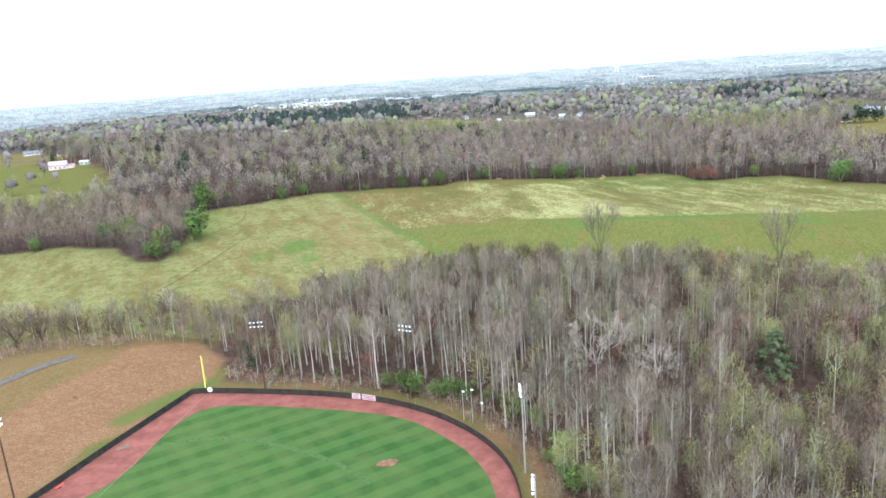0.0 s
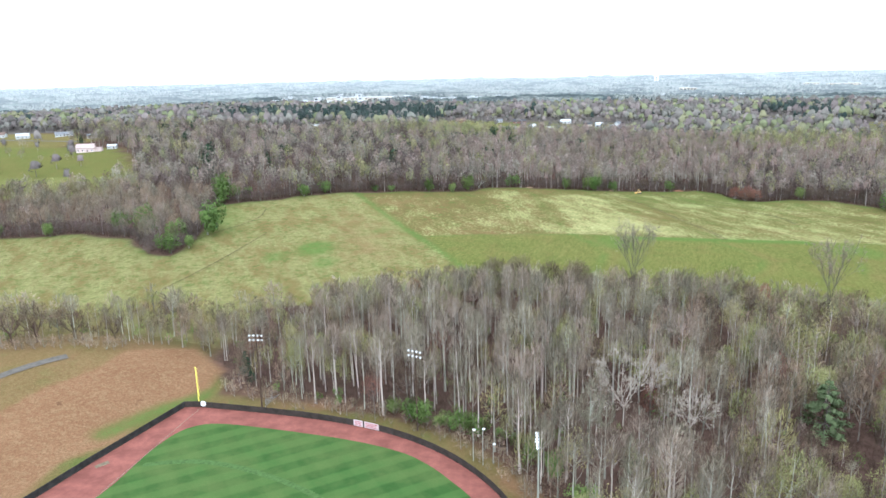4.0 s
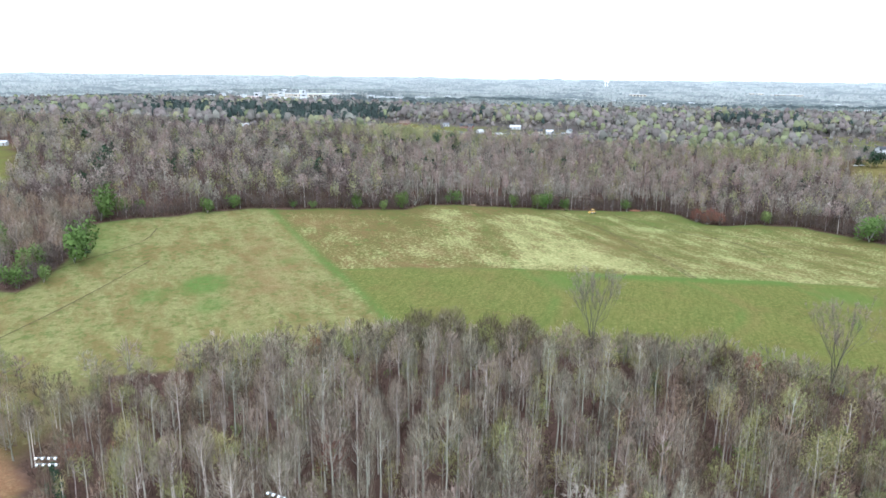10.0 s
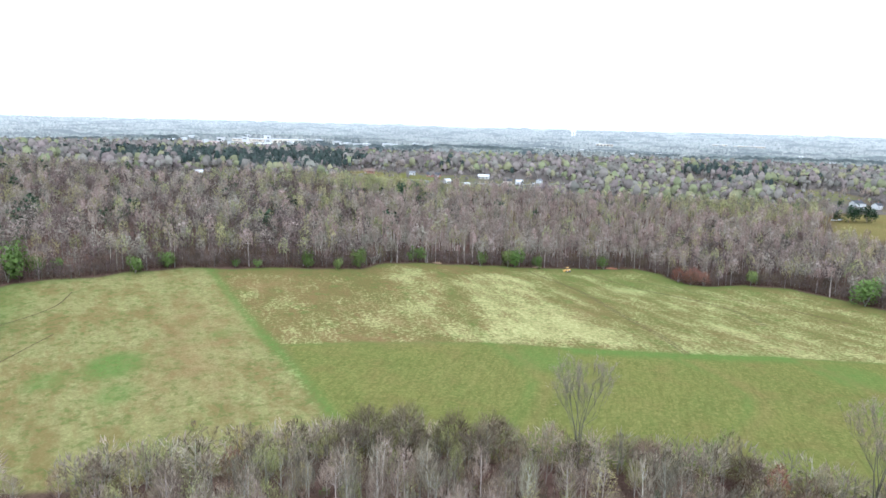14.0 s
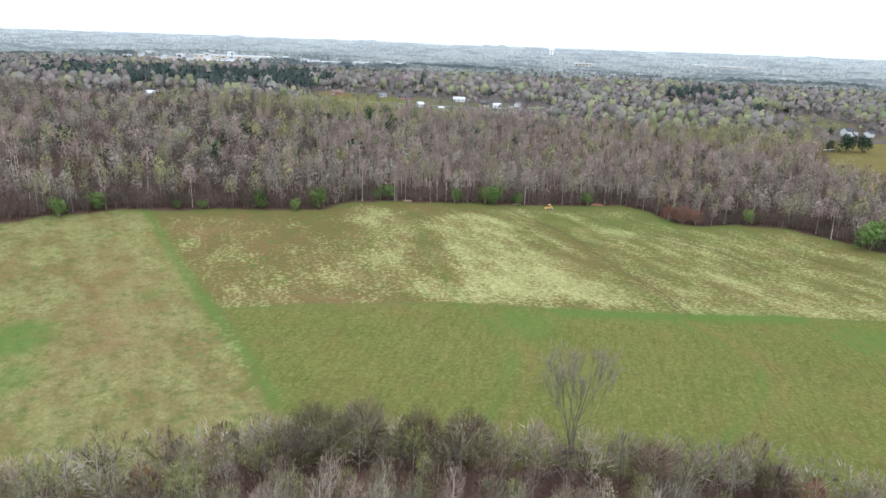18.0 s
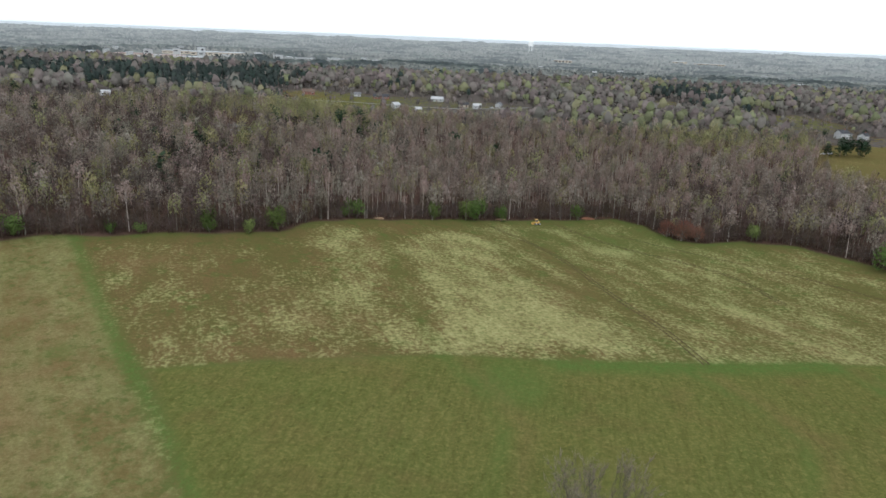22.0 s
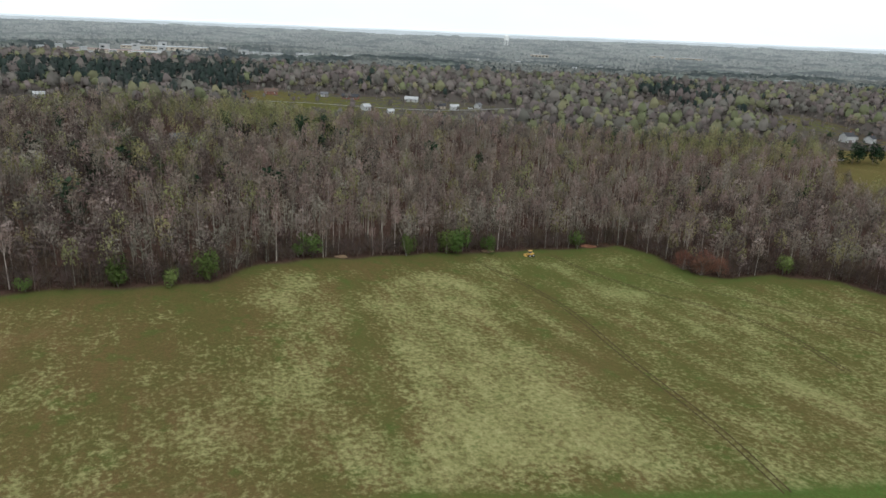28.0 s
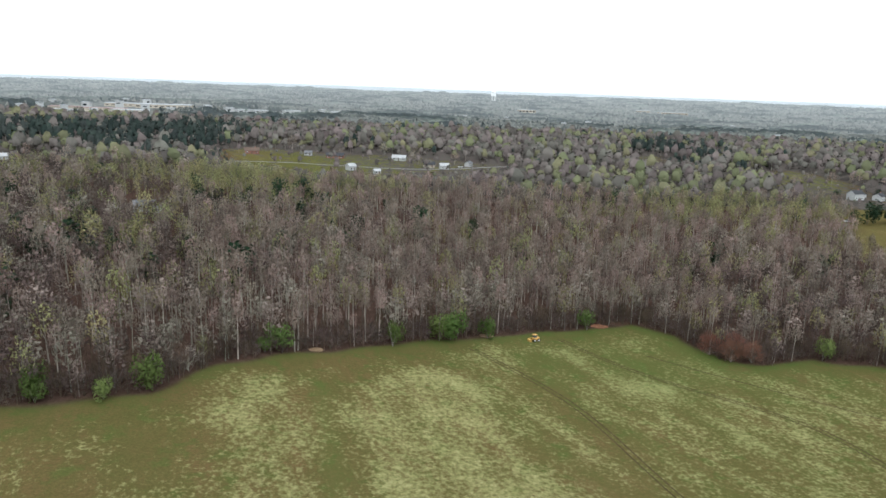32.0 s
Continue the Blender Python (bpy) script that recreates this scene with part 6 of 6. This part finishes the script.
# x, y, length, depth, height, turn and wall of the larger town buildings
TOWN = [(-593, 1578, 46, 20, 7, 6, "white"), (-496, 1617, 60, 24, 8, 4, "white"), (-560, 1660, 80, 26, 7, 5, "brick"), (-640, 1690, 60, 24, 7, 10, "brick"), (-504, 1833, 110, 40, 9, 6, "white"), (-600, 1850, 60, 30, 8, 2, "white"),
        (-808, 2698, 90, 30, 9, 0, "white"), (-592, 2455, 80, 30, 9, 5, "white"), (-314, 1823, 30, 14, 7, 20, "white"), (-232, 1822, 26, 14, 12, 10, "white"), (-157, 1987, 30, 14, 9, 0, "white"),
        (1021, 2978, 110, 30, 9, -4, "white"), (935, 3080, 60, 26, 8, 0, "white"), (-1120, 1811, 90, 30, 8, 20, "white"), (-1010, 1780, 40, 20, 7, 10, "brick"), (430, 2800, 60, 24, 12, 0, "white")]


def build_distant():
    """The far woods as one canopy, a bump for each crown, with gaps for the town."""
    gy = [786.0]
    while gy[-1] < 4300:
        gy.append(gy[-1] + (7 if gy[-1] < 1380 else 8 + (gy[-1] - 1380) * 0.006))
    gy = np.array(gy)
    k = np.linspace(-1.04, 0.74, 350)
    y, kk = np.meshgrid(gy, k, indexing="ij")
    x = kk * y
    g = np.random.default_rng(3)
    x, y = x + g.uniform(-3, 3, x.shape), y + g.uniform(-3, 3, x.shape)
    bump = g.uniform(0, 1, x.shape) ** 1.6
    bump = 0.72 * bump + 0.07 * (np.roll(bump, 1, 0) + np.roll(bump, -1, 0) + np.roll(bump, 1, 1) + np.roll(bump, -1, 1))
    lots = np.zeros(x.shape)
    for a, b, w, d, *_ in TOWN:
        lots = np.maximum(lots, ease(1.6 - np.hypot((x - a) / (w * 0.75 + 12), (y - b + 80) / (d + 115))))
    wave = 1.4 * np.sin(x / 34 + 2 * np.sin(y / 51)) * np.sin(y / 29 + x / 70) + 1.8 * np.sin(x / 140 + 2 * np.sin(y / 210)) * np.sin(y / 120)
    fir = ease((np.sin(x / 57 + 2.2 * np.sin(y / 93)) * np.sin(y / 71 + 1.4 * np.sin(x / 110)) - 0.35) / 0.3)
    h = (7 + 9 * bump + wave + 4 * fir) * (1 - lots) * ease((y - 1370) / 60)
    open_land = np.full(x.shape, 1e9)
    for p in PASTURES:
        open_land = np.minimum(open_land, signed(x, y, p))
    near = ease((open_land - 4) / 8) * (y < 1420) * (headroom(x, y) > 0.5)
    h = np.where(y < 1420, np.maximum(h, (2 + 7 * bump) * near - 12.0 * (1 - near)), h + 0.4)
    h[0] = -12.0
    v = np.stack([x.ravel(), y.ravel(), (land(x, y) + h).ravel()], 1)
    r, w = x.shape
    i = (np.arange(r - 1)[:, None] * w + np.arange(w - 1)).ravel()
    f = np.stack([i, i + w, i + w + 1, i + 1], 1)[:, ::-1]
    # single crowns standing up out of the canopy
    q = np.concatenate([scatter(lambda a, b: (a < 0.74 * b) & (a > -1.0 * b), -1900, 1650, 1385, 2250, 10.5, g), scatter(lambda a, b: (a < 0.74 * b) & (a > -1.0 * b), -3300, 2900, 2250, 4250, 15, g)])
    keep = np.ones(len(q), bool)
    for a, b, wide, d, *_ in TOWN:
        keep &= np.hypot((q[:, 0] - a) / (wide * 0.75 + 14), (q[:, 1] - b + 80) / (d + 118)) > 1.1
    q = q[keep & (np.sin(q[:, 0] / 90 + np.sin(q[:, 1] / 60)) + g.normal(0, 0.8, len(q)) > -0.7)]
    size = np.where(q[:, 1] < 2250, 4.2, 5.2) * q[:, 2]
    c = np.stack([q[:, 0], q[:, 1], land(q[:, 0], q[:, 1]) + 9 * q[:, 2]], 1)
    a = np.arange(6) * np.pi / 3 + g.uniform(0, 1, (len(q), 1))
    ring = np.stack([np.cos(a), np.sin(a), 0 * a], -1) * (size[:, None] * g.uniform(0.65, 1.25, a.shape))[..., None] * [1.25, 1.25, 1] + c[:, None]
    ring[..., 2] -= size[:, None] * g.uniform(0.2, 0.9, a.shape)
    peak = c + g.normal(0, 0.3, c.shape) * size[:, None] + [0, 0, 1.3] * size[:, None]
    lv = np.concatenate([peak[:, None], ring], 1).reshape(-1, 3)
    k = np.arange(6)
    one = np.stack([0 * k, 1 + k, 1 + (k + 1) % 6], 1)
    lf = (one[None] + (np.arange(len(q)) * 7)[:, None, None]).reshape(-1, 3)
    stand_dark = np.sin(q[:, 0] / 75 + 2 * np.sin(q[:, 1] / 130)) * np.sin(q[:, 1] / 95 + q[:, 0] / 210) > 0.35
    lt = np.repeat(np.clip(g.beta(0.8, 0.8, len(q)) * np.where(stand_dark, 0.35, 1.25), 0, 1.25), 7)
    far = lv[lf[:, 0], 1] > 1750
    low, cut = int(np.searchsorted(gy, 1400)) * (w - 1), int(np.searchsorted(gy, 1750)) * (w - 1)
    tone = np.clip((0.25 + 0.75 * g.uniform(0, 1, x.shape)) * (1 - 0.8 * fir), 0, 1).ravel()
    me = mesh_of("brush_and_saplings", v, f[:low], [BRUSH], None, g.uniform(0, 1, x.size), False)
    tagged(new("brush_and_saplings", me), "grey brush under the woods beyond the houses", "undergrowth", kind="stuff")
    up = g.normal(0, 0.32, (len(v) + len(lv), 3)) + [0, -0.15, 1]
    up /= np.linalg.norm(up, axis=1, keepdims=True)
    tri = lambda k: np.concatenate([k[:, [0, 1, 2]], k[:, [0, 2, 3]]])
    av, at = np.concatenate([v, lv]), np.concatenate([tone, lt])
    me = mesh_of("distant_woodland", av, np.concatenate([tri(f[low:cut]), lf[~far] + len(v)]), [distant_material(0.0)], None, at, False, up)
    tagged(new("distant_woodland", me), "distant grey-green wooded country", "woodland", kind="stuff")
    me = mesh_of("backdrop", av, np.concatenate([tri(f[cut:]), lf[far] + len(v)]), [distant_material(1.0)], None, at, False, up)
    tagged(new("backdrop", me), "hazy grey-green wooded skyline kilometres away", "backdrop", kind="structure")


build_distant()
g = np.random.default_rng(17)
small = [(float(g.uniform(-900, -120)), float(g.uniform(1480, 1950)), float(g.uniform(10, 20)), 9.0, float(g.uniform(8, 12)), float(g.uniform(0, 90)), "white") for _ in range(26)]
small += [(float(g.uniform(150, 900)), float(g.uniform(1450, 2100)), float(g.uniform(9, 16)), 9.0, float(g.uniform(8, 12)), float(g.uniform(0, 90)), "white") for _ in range(8)]
M_TOWN_ROOF = plain("pale_metal_roofing", (0.42, 0.425, 0.43), 0.6, 0.12, 0.3)
for x, y, w, d, h, turn, wall in TOWN + small:
    root = tagged(new("town_building"), "distant %s building in the town" % ("pale" if wall == "white" else "brick"), "building", "town buildings")
    root.matrix_basis = pose(x, y, hat(x, y) + (7 if w < 21 else 1), 0, 0, turn)
    h *= 0.72
    part("wall", box(-w / 2, w / 2, -d / 2, d / 2, -12, h), M_WALL["tan" if w > 50 else "white"], root)
    part("roof", box(-w / 2 - 0.5, w / 2 + 0.5, -d / 2 - 0.5, d / 2 + 0.5, h, h + 1.0), M_TOWN_ROOF if wall == "white" else M_ROOF["red"], root)
    for k in range(int(w / 12)):
        cx = -w / 2 + 12 * (k + 0.5)
        part("window", box(cx - 3.5, cx + 3.5, -d / 2 - 0.15, -d / 2 + 0.1, 2, h - 2.5), M_PANE, root)
tower = tagged(new("water_tower"), "distant pale water tower on the skyline", "water tower")
tower.location = (381, 3374, hat(381, 3374))
part("tank", tube(11, 11, 34, 52, 20), M_WHITE, tower)
part("roof", tube(11.5, 2, 52, 58, 20), M_WHITE, tower)
for k in range(6):
    part("leg", tube(1.0, 0.8, 0, 34, 8, 9 * math.cos(k * 1.047), 9 * math.sin(k * 1.047)), M_WHITE, tower)


def build_haze_ridge(name, far, z0, lift, wave, colour, glow, label):
    """A plain hazy skyline, kilometres away; its haze is put into colour and glow."""
    a = np.linspace(radians(-62), radians(62), 220)
    x, y = np.sin(a) * far, np.cos(a) * far
    top = z0 + lift + wave * (np.sin(a * 23 + far) + 0.6 * np.sin(a * 51 + 2) + 0.35 * np.sin(a * 117))
    v = np.concatenate([np.stack([x, y, np.full(a.shape, -40.0)], 1), np.stack([x, y, top], 1), np.stack([x * 1.06, y * 1.06, top - 30], 1)])
    n = len(a)
    i = np.arange(n - 1)
    f = np.concatenate([np.stack([i + 1, i, i + n, i + n + 1], 1), np.stack([i + n + 1, i + n, i + 2 * n, i + 2 * n + 1], 1)])
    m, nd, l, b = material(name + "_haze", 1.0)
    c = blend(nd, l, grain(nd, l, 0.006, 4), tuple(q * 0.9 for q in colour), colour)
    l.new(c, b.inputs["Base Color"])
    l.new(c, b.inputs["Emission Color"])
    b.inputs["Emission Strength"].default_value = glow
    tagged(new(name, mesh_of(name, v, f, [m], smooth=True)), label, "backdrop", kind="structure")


# glowing strips, each higher and paler, grade the horizon into painted haze
build_haze_ridge("backdrop", 4420, 89, 2, 0.7, (0.34, 0.36, 0.37), 1.0, "pale glowing haze strip along the wooded skyline")
build_haze_ridge("backdrop", 4500, 98, 2, 0.6, (0.43, 0.45, 0.46), 1.3, "paler glowing haze strip behind the woods")
build_haze_ridge("backdrop", 4580, 108, 2, 0.5, (0.56, 0.58, 0.59), 1.7, "palest glowing haze strip under the clouds")
